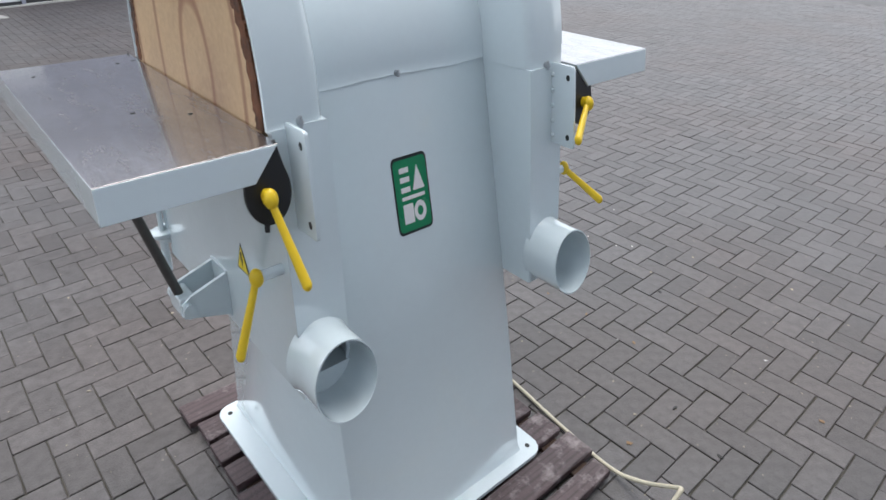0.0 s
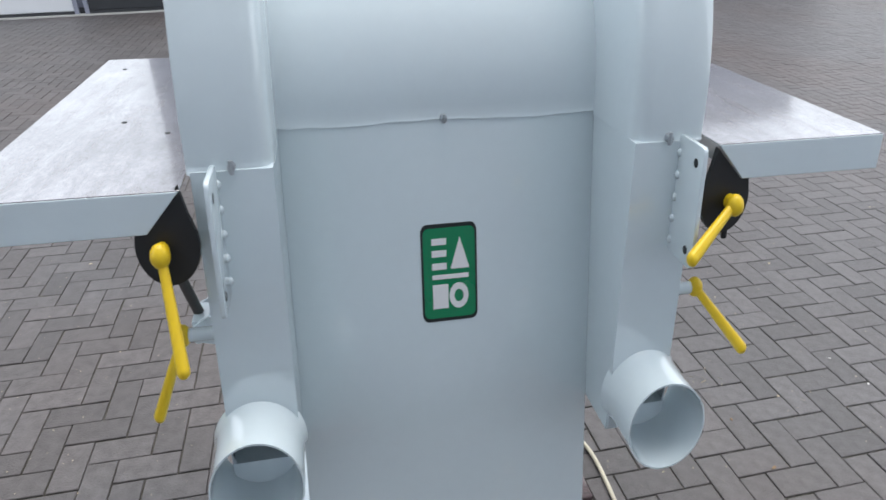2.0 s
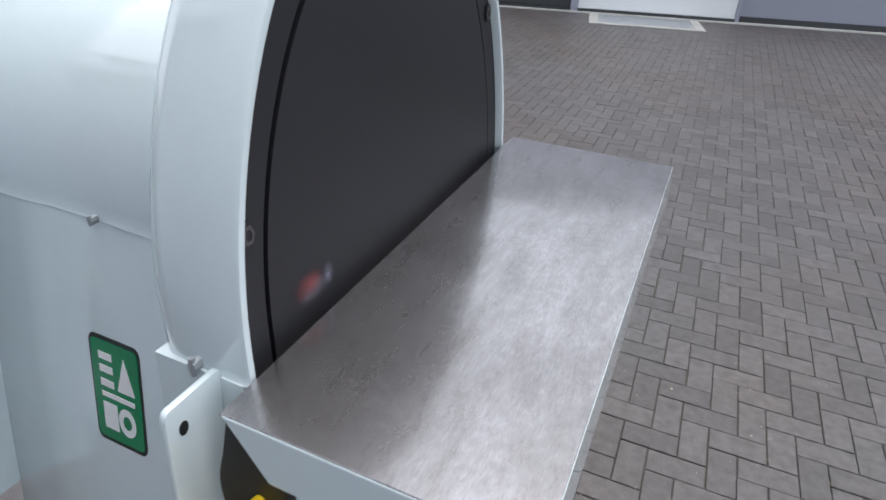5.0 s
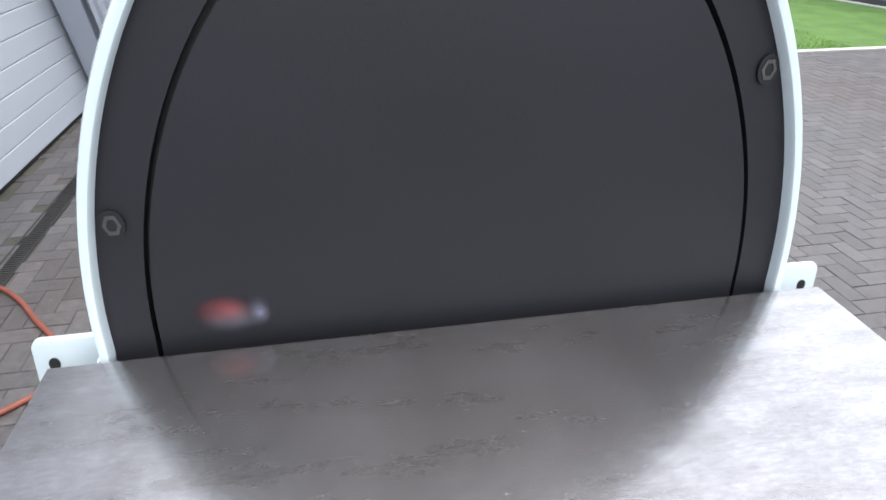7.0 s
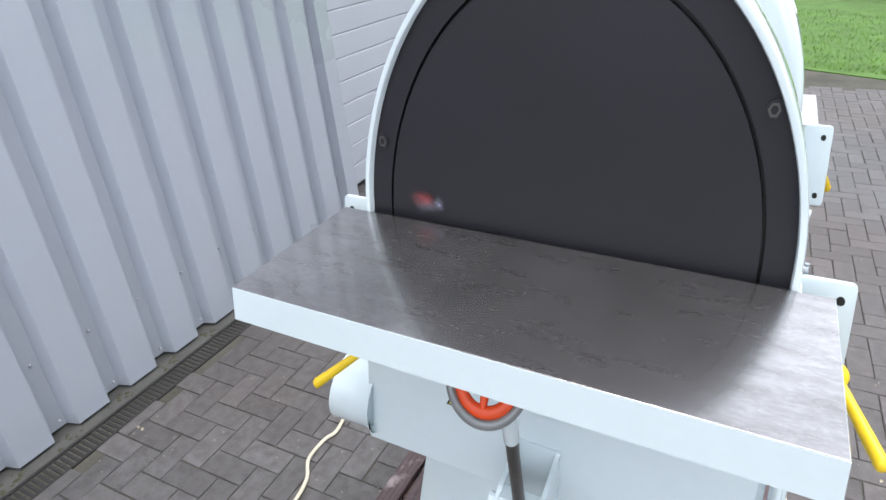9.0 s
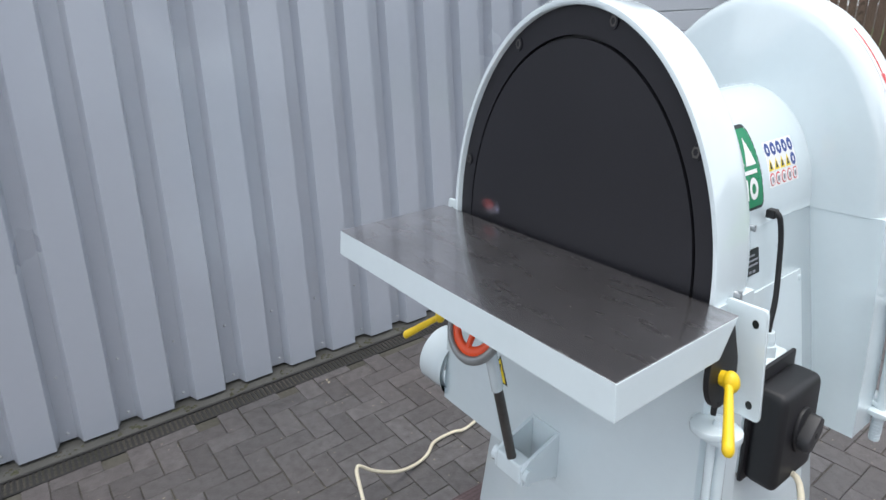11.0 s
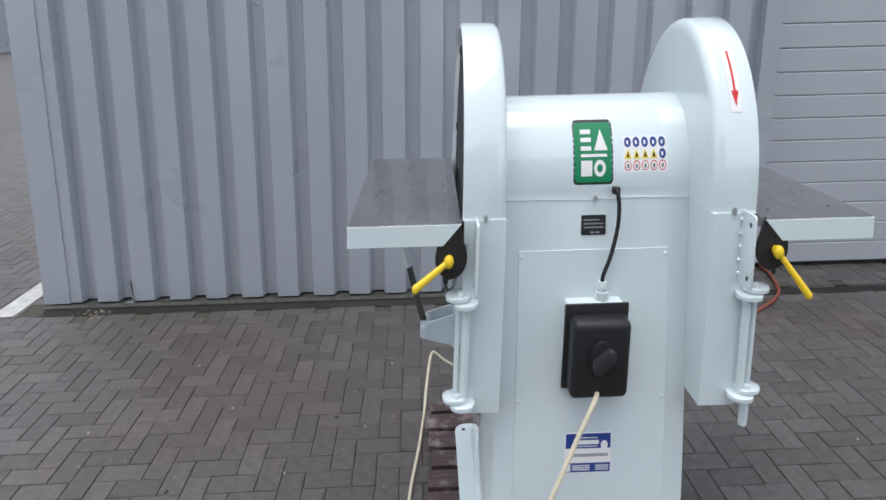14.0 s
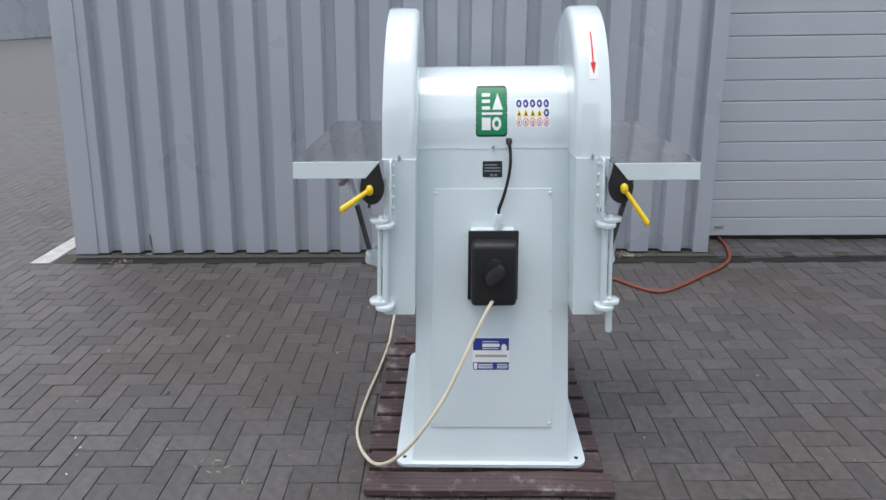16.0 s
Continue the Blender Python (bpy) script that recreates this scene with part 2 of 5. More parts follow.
pale.inputs["Color2"].default_value = (0.34, 0.29, 0.29, 1)
l.new(co.outputs["Object"], worn.inputs["Vector"])
l.new(worn.outputs["Fac"], gate.inputs["Value"])
l.new(gate.outputs[0], pale.inputs["Fac"])
l.new(n["Principled BSDF"].inputs["Base Color"].links[0].from_socket, pale.inputs["Color1"])
l.new(pale.outputs[0], n["Principled BSDF"].inputs["Base Color"])
M["pallet_dark"] = grained_wood("old_pallet_block_wood", (0.10, 0.06, 0.042), (0.03, 0.02, 0.015), 6, (6, 0.5, 6), 0.8, 0.3)
M["board"] = grained_wood("tan_planed_wood", (0.55, 0.385, 0.225), (0.23, 0.085, 0.045), 0.78, (0.0, 3.0, 1.45), 0.5, 0.08, 0.7, 0.72, (0.38, 0.055, 1.27), 0.95)
M["burnt"] = material("scorched_wood_edge", (0.15, 0.058, 0.025), 0.8, vary=0.5, scale=22, bump=0.4, bump_scale=60, tint=(0.02, 0.012, 0.01))
M["joint"] = material("sandy_joint_bed", (0.082, 0.074, 0.065), 0.95, vary=0.4, scale=3, fine=60, bump=0.4, bump_scale=80, tint=(0.05, 0.055, 0.035))
M["yard"] = material("grey_clay_yard", (0.090, 0.086, 0.087), 0.62, vary=0.2, scale=0.8, fine=14, bump=0.2, bump_scale=30)
M["brick"] = pieces_material("grey_clay_paver", (0.097, 0.092, 0.0945), (0.076, 0.070, 0.067), True, rough=0.47, spread=0.17)
M["bricks"] = pieces_material("grey_clay_pavers", (0.097, 0.092, 0.0945), (0.076, 0.070, 0.067), False, rough=0.47, spread=0.17)
M["concrete"] = material("pale_concrete", (0.42, 0.41, 0.39), 0.85, vary=0.2, scale=3, fine=50, bump=0.2)
M["iron"] = material("dark_cast_iron", (0.035, 0.034, 0.034), 0.6, metal=0.4, vary=0.3, scale=15, bump=0.2)
M["pit"] = material("near_black_drain_bed", (0.012, 0.011, 0.01), 0.95, vary=0.3, bump=0.3)
M["line"] = material("worn_white_road_paint", (0.46, 0.46, 0.45), 0.7, vary=0.35, scale=14, fine=90, bump=0.2)
M["grass"] = material("grass_sod", (0.075, 0.15, 0.03), 0.9, vary=0.4, scale=3, fine=60, bump=0.5)
M["blade"] = material("grass_blade", (0.13, 0.26, 0.04), 0.6, vary=0.35, scale=1.5, fine=30, bump=0)
M["leaf"] = material("dark_green_leaf", (0.045, 0.085, 0.03), 0.6, vary=0.4, scale=3, bump=0)
M["dry"] = material("dry_leaf", (0.24, 0.15, 0.08), 0.8, vary=0.4, scale=30, bump=0.2)
M["straw"] = material("pale_straw", (0.40, 0.35, 0.26), 0.8, vary=0.2, scale=30, bump=0)
M["chip"] = material("pale_paper_scrap", (0.72, 0.71, 0.68), 0.7, vary=0.1, bump=0)
M["lid_grey"] = material("dull_galvanised_lid", (0.55, 0.56, 0.58), 0.5, metal=0.25, vary=0.14, scale=5, fine=40, bump=0.04)
M["timber"] = grained_wood("weathered_brown_timber", (0.17, 0.11, 0.085), (0.07, 0.045, 0.035), 4, (6, 6, 0.5), 0.85, 0.3)
M["far_white"] = material("white_wall_panel", (0.70, 0.71, 0.73), 0.5, vary=0.05, scale=0.6, bump=0.02)
M["far_grey"] = material("violet_grey_wall_panel", (0.26, 0.27, 0.33), 0.5, vary=0.06, scale=0.6, bump=0.02)
# near black: shade inside doorways as flat colour, also plinths and sills
M["far_dark"] = material("doorway_shade_and_dark_plinth", (0.03, 0.032, 0.036), 0.6, vary=0.2, bump=0)
M["bark"] = material("grey_brown_bark", (0.09, 0.07, 0.055), 0.9, vary=0.35, scale=10, bump=0.5)


# ---- building helpers ----
def mesh_of(name, bm, mat, smooth=False):
    me = bpy.data.meshes.new(name)
    bmesh.ops.recalc_face_normals(bm, faces=bm.faces)
    bm.to_mesh(me)
    bm.free()
    for k in (mat if isinstance(mat, (list, tuple)) else [mat]):
        me.materials.append(k)
    if smooth:
        me.polygons.foreach_set("use_smooth", [True] * len(me.polygons))
        me.set_sharp_from_angle(angle=radians(smooth if smooth > 1 else 40))
    return me


def part(name, bm, mat, parent=None, label="", smooth=False, at=None):
    """Links a bmesh as one mesh object under a thing or part."""
    ob = new(name, mesh_of(name, bm, mat, smooth))
    ob.parent = parent
    if at is not None:
        ob.matrix_basis = at
    if label:
        tagged(ob, label)
    return ob


def thing(name, x, y, z, label, category, group="", kind="", rz=0):
    ob = new(name)
    ob.empty_display_size = 0.1
    ob.matrix_basis = pose(x, y, z, 0, 0, rz)
    return tagged(ob, label, category, group, kind)


def box(lo, hi, bevel=0.0, bm=None, segments=2):
    own = bm or bmesh.new()
    lo, hi = Vector(lo), Vector(hi)
    made = bmesh.ops.create_cube(own, size=1.0, matrix=Matrix.Translation((lo + hi) / 2) @ Matrix.Diagonal((*(hi - lo), 1)))
    if bevel:
        es = list({e for v in made["verts"] for e in v.link_edges})
        bmesh.ops.bevel(own, geom=es, offset=bevel, segments=segments, affect="EDGES", profile=0.5)
    return own


def rod(p, q, r, r2=None, seg=16, bm=None):
    own = bm or bmesh.new()
    p, q = Vector(p), Vector(q)
    d = q - p
    m = Matrix.Translation((p + q) / 2) @ d.to_track_quat("Z", "Y").to_matrix().to_4x4()
    bmesh.ops.create_cone(own, cap_ends=True, segments=seg, radius1=r, radius2=r if r2 is None else r2, depth=d.length, matrix=m)
    return own


def ball(p, r, bm=None, u=16, v=10):
    own = bm or bmesh.new()
    bmesh.ops.create_uvsphere(own, u_segments=u, v_segments=v, radius=r, matrix=Matrix.Translation(p))
    return own


def prism(outline, axis, a, b, bm=None, bevel=0.0):
    """An outline of 2D points drawn out along an axis from a to b."""
    own = bm or bmesh.new()

    def put(u, v, w):
        return {"x": (w, u, v), "y": (u, w, v), "z": (u, v, w)}[axis]
    lo = [own.verts.new(put(u, v, a)) for u, v in outline]
    hi = [own.verts.new(put(u, v, b)) for u, v in outline]
    n = len(outline)
    fs = [own.faces.new(lo[::-1]), own.faces.new(hi)]
    for i in range(n):
        fs.append(own.faces.new((lo[i], lo[(i + 1) % n], hi[(i + 1) % n], hi[i])))
    if bevel:
        bmesh.ops.bevel(own, geom=[e for f in fs[:2] for e in f.edges], offset=bevel, segments=2, affect="EDGES", profile=0.5)
    return own


def arch(cy, cz, r, z0, n=40):
    """A semicircle on straight legs, as (y, z)."""
    pts = [(cy + r * math.cos(math.pi * i / n), cz + r * math.sin(math.pi * i / n)) for i in range(n + 1)]
    return [(cy + r, z0)] + pts + [(cy - r, z0)]


def tube(points, r, seg=10, smooth_steps=8):
    """A round cable along a smooth line."""
    pts = [Vector(p) for p in points]
    line = []
    for i in range(len(pts) - 1):
        p0, p1, p2, p3 = pts[max(i - 1, 0)], pts[i], pts[i + 1], pts[min(i + 2, len(pts) - 1)]
        for k in range(smooth_steps):
            t = k / smooth_steps
            line.append(0.5 * (2 * p1 + (p2 - p0) * t + (2 * p0 - 5 * p1 + 4 * p2 - p3) * t * t + (3 * p1 - p0 - 3 * p2 + p3) * t ** 3))
    line.append(pts[-1])
    own, rings = bmesh.new(), []
    for i, p in enumerate(line):
        d = (line[min(i + 1, len(line) - 1)] - line[max(i - 1, 0)]).normalized()
        side = d.cross(Vector((0.1, 0.2, 1))).normalized()
        up = side.cross(d)
        rings.append([own.verts.new(p + r * (math.cos(a) * side + math.sin(a) * up)) for a in (2 * math.pi * k / seg for k in range(seg))])
    for a, b in zip(rings, rings[1:]):
        for k in range(seg):
            own.faces.new((a[k], a[(k + 1) % seg], b[(k + 1) % seg], b[k]))
    own.faces.new(rings[0][::-1]), own.faces.new(rings[-1])
    return own


def taper(bm, rate=0.042):
    """Draws the hall's uprights in towards the top to fit the camera's view."""
    for v in bm.verts:
        v.co.x = v.co.x * (1 - rate * max(v.co.z, 0)) + 0.012 * max(v.co.z, 0)
    return bm


def bowed(u, v, du, dv, n, r0):
    """A rounded rectangle as 2D points."""
    pts = []
    for cx, cy, a0 in ((u + du - r0, v + dv - r0, 0), (u - du + r0, v + dv - r0, 90), (u - du + r0, v - dv + r0, 180), (u + du - r0, v - dv + r0, 270)):
        pts += [(cx + r0 * math.cos(radians(a0 + 90 * k / n)), cy + r0 * math.sin(radians(a0 + 90 * k / n))) for k in range(n + 1)]
    return pts


def circle(u, v, r, n=24):
    return [(u + r * math.cos(2 * math.pi * k / n), v + r * math.sin(2 * math.pi * k / n)) for k in range(n)]


def ring(u, v, r0, r1, axis, a, b, n=40, a0=0.0, a1=2 * math.pi):
    """A flat ring (or a sector of one) between two radii, from a to b along an axis."""
    own = bmesh.new()
    closed = abs(a1 - a0 - 2 * math.pi) < 1e-6
    put = {"x": lambda p, q, w: (w, p, q), "y": lambda p, q, w: (p, w, q), "z": lambda p, q, w: (p, q, w)}[axis]
    rows = []
    for k in range(n if closed else n + 1):
        t = a0 + (a1 - a0) * k / n
        c, s = math.cos(t), math.sin(t)
        rows.append([own.verts.new(put(u + r * c, v + r * s, w)) for r, w in ((r0, a), (r1, a), (r1, b), (r0, b))])
    for k in range(len(rows) - (0 if closed else 1)):
        p, q = rows[k], rows[(k + 1) % len(rows)]
        for i in range(4):
            own.faces.new((p[i], p[(i + 1) % 4], q[(i + 1) % 4], q[i]))
    if not closed:
        own.faces.new(rows[0]), own.faces.new(rows[-1][::-1])
    return own


def lathe(profile, angles, axis_z=0.785):
    """Turns an (x, r) profile round the shaft's line through the given angles."""
    own = bmesh.new()
    rows = [[own.verts.new((x, r * math.cos(a), axis_z + r * math.sin(a))) for x, r in profile] for a in angles]
    for p, q in zip(rows, rows[1:]):
        for i in range(len(profile) - 1):
            own.faces.new((p[i], p[i + 1], q[i + 1], q[i]))
    return own


# ---- hall wall, door, drain ----
def corrugated(x0, x1, y, z0, z1, start, period=0.242):
    """Trapezoidal sheet: wide proud flats and narrow recessed grooves, backed by a thick wall."""
    pts, x = [(x0, y)], start
    while x < x1 - 0.06:
        if x > x0 + 0.06:
            pts += [(x - 0.052, y), (x - 0.034, y + 0.056), (x + 0.034, y + 0.056), (x + 0.052, y)]
        x += period
    pts.append((x1, y))
    own, zs = bmesh.new(), (z0, z0 + 0.6, z0 + 1.6, z1)
    rows = [[own.verts.new((px, py, z)) for px, py in pts] for z in zs]
    for a, b in zip(rows, rows[1:]):
        for i in range(len(pts) - 1):
            own.faces.new((a[i], a[i + 1], b[i + 1], b[i]))
    box((x0, y + 0.06, z0), (x1, y + 0.25, z1), bm=own)
    return taper(own)


WALL_Y, GROOVE = 1.925, -1.562
north = part("wall_north", corrugated(-3.05, 1.70, WALL_Y, 0.02, 4.6, GROOVE - 5 * 0.242), M["cladding"])
tagged(north, "grey-blue corrugated metal wall of the hall", "wall", kind="structure")
b = bmesh.new()
box((-3.07, WALL_Y - 0.006, 0.015), (-2.90, WALL_Y - 0.002, 4.6), bm=b)
box((-3.074, WALL_Y - 0.006, 0.015), (-3.07, WALL_Y + 0.25, 4.6), bm=b)
part("corner_flashing", taper(b), M["cladding"], north)
b = bmesh.new()
box((1.62, WALL_Y - 0.006, 0.015), (1.725, WALL_Y - 0.002, 4.6), bm=b)
box((1.725, WALL_Y - 0.006, 0.015), (1.73, WALL_Y + 0.33, 4.6), bm=b)
part("corner_flashing", taper(b), M["cladding"], north)
west = tagged(part("wall_west", box((-2.95, WALL_Y + 0.26, 0), (-2.75, 14, 4.3)), M["cladding"]), "grey metal side wall of the hall", "wall", kind="structure")
screw = mesh_of("screw", ball((0, 0, 0), 0.007, u=8, v=6), M["zinc"])
for i in range(19):
    for z in (0.335, 0.075, 1.85):
        x = GROOVE + 0.242 * (i - 5)
        if -2.88 < x < 1.6:
            s = new("screw", screw)
            s.parent, s.matrix_basis = north, pose(x * (1 - 0.042 * z) + 0.012 * z, WALL_Y + 0.053 if z > 0.1 else WALL_Y + 0.02, z)
for k in range(9):
    s = new("screw", screw)
    z = 0.12 + 0.37 * k
    s.parent, s.matrix_basis = north, pose(-2.905 * (1 - 0.042 * z) + 0.012 * z, WALL_Y - 0.009, z)
b = box((-2.478, WALL_Y - 0.012, 0.005), (-2.472, WALL_Y + 0.016, 0.17))
box((-2.53, WALL_Y - 0.012, 0.005), (-2.47, WALL_Y + 0.02, 0.011), bm=b)
part("bent_bracket", b, M["zinc"], north, "small bent metal bracket")
part("gutter", taper(box((-3.1, WALL_Y - 0.12, 4.5), (5.5, WALL_Y + 0.3, 4.68), 0.01)), M["cladding"], north)

tagged(part("roof", box((-2.75, WALL_Y - 0.04, 4.5), (4.6, 14.2, 4.75), 0.02), M["cladding"]), "flat grey metal roof of the hall", "roof", kind="structure")
tagged(part("wall_south", box((-2.75, 13.9, 0), (4.6, 14.1, 4.5)), M["cladding"]), "grey metal rear wall of the hall", "wall", kind="structure")
tagged(part("wall_side", box((4.4, WALL_Y + 0.36, 0), (4.6, 13.9, 4.5)), M["cladding"]), "grey metal side wall of the hall", "wall", kind="structure")
pier = tagged(part("wall_east", taper(corrugated(4.75, 5.45, WALL_Y, 0.02, 4.6, 4.9)), M["cladding"]), "grey-blue corrugated wall pier beside the door", "wall", kind="structure")
tagged(part("wall_lintel", taper(box((1.73, WALL_Y, 3.6), (4.75, WALL_Y + 0.3, 4.6))), M["cladding"]), "grey metal lintel over the roller door", "wall", kind="structure")
door = thing("door_1", 3.2, 2.22, 0, "closed light grey sectional door with horizontal panels", "garage door", kind="structure")
z, step = 0.032, 0.1487
for k in range(24):
    own = prism([(2.217, z + 0.001), (2.212, z + 0.007), (2.212, z + step - 0.008), (2.217, z + step - 0.002), (2.26, z + step - 0.002), (2.26, z + 0.001)], "x", 1.76, 4.9)
    bmesh.ops.translate(taper(own, 0.03), vec=(-3.2, -2.22, 0), verts=own.verts)
    part("panel", own, M["door"], door)
    z += step
own = box((1.76 - 3.2, 0.006, 0.0), (4.9 - 3.2, 0.036, 0.05), 0.004)
part("bottom_seal", own, M["rubber"], door, "black rubber seal")
own = box((1.76 - 3.2, 0.05, 0.0), (4.9 - 3.2, 0.09, 3.7))
part("backing", own, M["door"], door)
own = box((1.88 - 3.2, -0.0125, 0.095), (1.95 - 3.2, -0.008, 0.12), 0.002)
part("maker_plate", own, M["zinc"], door)

drain = thing("drain_channel", 0, 1.822, 0, "dark cast iron slotted drain channel along the wall", "drain", kind="structure")
b = bmesh.new()
for y0, y1 in ((-0.055, -0.044), (0.044, 0.055)):
    box((-3.05, y0, -0.06), (4.75, y1, 0.001), bm=b)
part("frame", b, M["iron"], drain)
# nearly black bed under the slats
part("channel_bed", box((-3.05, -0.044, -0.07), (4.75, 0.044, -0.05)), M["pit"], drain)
slat = mesh_of("slat", box((-0.006, -0.044, -0.02), (0.006, 0.044, -0.002)), M["iron"])
for k in range(218):
    s = new("slat", slat)
    s.parent, s.matrix_basis = drain, pose(-3.03 + 0.022 * k, 0, 0)
b = bmesh.new()
for k in range(136):
    x = 1.766 + 0.022 * k
    box((x - 0.006, -0.044, -0.02), (x + 0.006, 0.044, -0.002), bm=b)
part("slats", b, M["iron"], drain)
b = bmesh.new()
for y0 in (-0.012, 0.008):
    box((-3.05, y0, -0.018), (4.75, y0 + 0.004, -0.006), bm=b)
part("tie_bar", b, M["iron"], drain)
tagged(part("wall_plinth", box((-3.05, 1.877, -0.2), (1.73, 2.0, 0.004), 0.003), M["plinth"]), "narrow dirty concrete plinth under the metal wall", "plinth", kind="structure")

# ---- yard ground ----
tagged(part("ground", box((-150, -150, -0.4), (150, 150, -0.0063)), M["joint"]), "sandy bed under the grey paved yard", "ground", kind="structure")
b = bmesh.new()
for x0, x1, y0, y1 in ((-100, 5.95, -100, -10.9), (-100, -12.4, -10.9, 90), (-12.4, -3.0, 9.1, 90)):
    box((x0, y0, -0.05), (x1, y1, -0.003), bm=b)
tagged(part("pavement_far", b, M["yard"]), "grey clay paving of the wide yard", "pavement", kind="structure")
b = bmesh.new()
own = bmesh.new()
lo = [own.verts.new(p) for p in ((-3.345, 1.774, 0.0035), (-3.194, 1.774, 0.0035), (-3.15, 6.5, 0.0035), (-3.30, 6.5, 0.0035))]
own.faces.new(lo)
made = bmesh.ops.extrude_face_region(own, geom=own.faces[:])
bmesh.ops.translate(own, vec=(0, 0, -0.003), verts=[v for v in made["geom"] if isinstance(v, bmesh.types.BMVert)])
tagged(part("painted_line", own, M["line"]), "worn white painted line on the bricks", "road marking", kind="structure")
# the lawn's edge
EDGE = ((6.95, 14.0), (6.95, 0.2), (6.02, -2.2), (5.60, -4.5), (5.60, -60.0))


tagged(part("kerb", prism([(6.02, -2.2), (5.60, -4.5), (5.60, -60.0), (5.50, -60.0), (5.50, -4.5), (5.92, -2.2)], "z", -0.2, 0.010), M["concrete"]), "pale concrete edging beside the lawn", "kerb", kind="structure")
lawn = tagged(part("lawn", prism([(x + 0.001, y) for x, y in EDGE] + [(60.0, -60.0), (60.0, 14.0)], "z", -0.2, 0.006), M["grass"]), "green mown lawn beyond the yard", "grass", kind="structure")
rng = random.Random(4)
verts, faces = [], []
for k in range(16000):
    y = rng.uniform(-6.0, 2.5)
    x = 5.61 + 1.35 * min(1, max(0, (y + 4.5) / 4.7)) + 4.2 * rng.random() ** 1.4
    h, a, w = rng.uniform(0.02, 0.055), rng.uniform(0, math.pi), 0.006
    dx, dy, lean = math.cos(a) * w, math.sin(a) * w, rng.uniform(-0.03, 0.03)
    i = len(verts)
    verts += [(x - dx, y - dy, 0), (x + dx, y + dy, 0), (x + lean, y + lean * 0.5, h)]
    faces.append((i, i + 1, i + 2))
me = bpy.data.meshes.new("grass")
me.from_pydata(verts, [], faces)
me.materials.append(M["blade"])
tagged(new("grass", me), "fresh green grass blades on the lawn", "grass", kind="stuff")

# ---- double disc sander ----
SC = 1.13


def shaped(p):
    """Machine units to the yard: stretched tall, foot flared, to fit the camera's view."""
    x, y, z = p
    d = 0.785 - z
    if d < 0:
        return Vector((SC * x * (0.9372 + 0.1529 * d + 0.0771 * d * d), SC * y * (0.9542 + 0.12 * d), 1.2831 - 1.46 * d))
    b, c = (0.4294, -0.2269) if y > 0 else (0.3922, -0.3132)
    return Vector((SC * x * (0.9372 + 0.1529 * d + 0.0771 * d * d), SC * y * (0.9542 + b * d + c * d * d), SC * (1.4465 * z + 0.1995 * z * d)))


FOOT = 0.04
sander = thing("disc_sander", 0, 0, FOOT, "pale grey-blue double disc sander on a pedestal", "sander")


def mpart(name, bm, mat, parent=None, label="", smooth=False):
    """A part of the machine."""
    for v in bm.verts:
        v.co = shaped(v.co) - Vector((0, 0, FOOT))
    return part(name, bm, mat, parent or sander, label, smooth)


def face_y(side, z, off=0.0):
    """How far forward (side -1) or back (side 1) the skin of pedestal and cover lies."""
    if z > 0.785:
        return side * math.sqrt(max((0.173 + off) ** 2 - (z - 0.785) ** 2, 0))
    return side * (0.173 + 0.175 * (0.785 - z) + off)


def skin(outline, off0, off1, side, bm=None):
    """A flat outline of (x, z) laid on the skin with thickness."""
    own = bm or bmesh.new()
    lo = [own.verts.new((x, face_y(side, z, off0), z)) for x, z in outline]
    hi = [own.verts.new((x, face_y(side, z, off1), z)) for x, z in outline]
    n = len(outline)
    own.faces.new(hi)
    for i in range(n):
        own.faces.new((lo[i], lo[(i + 1) % n], hi[(i + 1) % n], hi[i]))
    return own


def skin_rect(x0, x1, z0, z1, off0, off1, side, corner=0.0, n=10, bm=None):
    """A rounded rectangle that follows the curved skin."""
    own = bm or bmesh.new()
    zs = [z0 + (z1 - z0) * k / n for k in range(n + 1)]
    if corner:
        zs = sorted(set(zs + [z0 + corner * c for c in (0.08, 0.3, 0.6, 1)] + [z1 - corner * c for c in (0.08, 0.3, 0.6, 1)]))
    rows = []
    for z in zs:
        h = min(z - z0, z1 - z)
        cut = corner - math.sqrt(max(corner ** 2 - max(corner - h, 0) ** 2, 0)) if corner else 0
        rows.append([own.verts.new((x, face_y(side, z, o), z)) for x, o in ((x0 + cut, off0), (x0 + cut, off1), (x1 - cut, off1), (x1 - cut, off0))])
    for a, b in zip(rows, rows[1:]):
        for i in range(3):
            own.faces.new((a[i], a[i + 1], b[i + 1], b[i]))
    own.faces.new(rows[0]), own.faces.new(rows[-1][::-1])
    return own


plate = mpart("base_plate", prism(bowed(0, 0.008, 0.305, 0.333, 5, 0.035), "z", 0.026, 0.034, bevel=0.0015), M["paint"])
# bolt holes as near-black discs, the shade inside put into the colour
for x, y in ((-0.277, -0.29), (0.277, -0.29), (-0.275, 0.31), (0.275, 0.31)):
    mpart("bolt_hole", prism(circle(x, y, 0.0065, 14), "z", 0.030, 0.0346), M["ink"], plate)
bm = bmesh.new()
zs = (0.034, 0.046, 0.3, 0.55, 0.785)
levels = []
for z in zs:
    f, bk = face_y(-1, z), face_y(1, z)
    sx = 0.2475 + (0.004 if z < 0.04 else 0)
    f, bk = f - (0.004 if z < 0.04 else 0), bk + (0.004 if z < 0.04 else 0)
    c = 0.0012
    levels.append([bm.verts.new(p) for p in ((-sx + c, f, z), (sx - c, f, z), (sx, f + c, z), (sx, bk - c, z), (sx - c, bk, z), (-sx + c, bk, z), (-sx, bk - c, z), (-sx, f + c, z))])
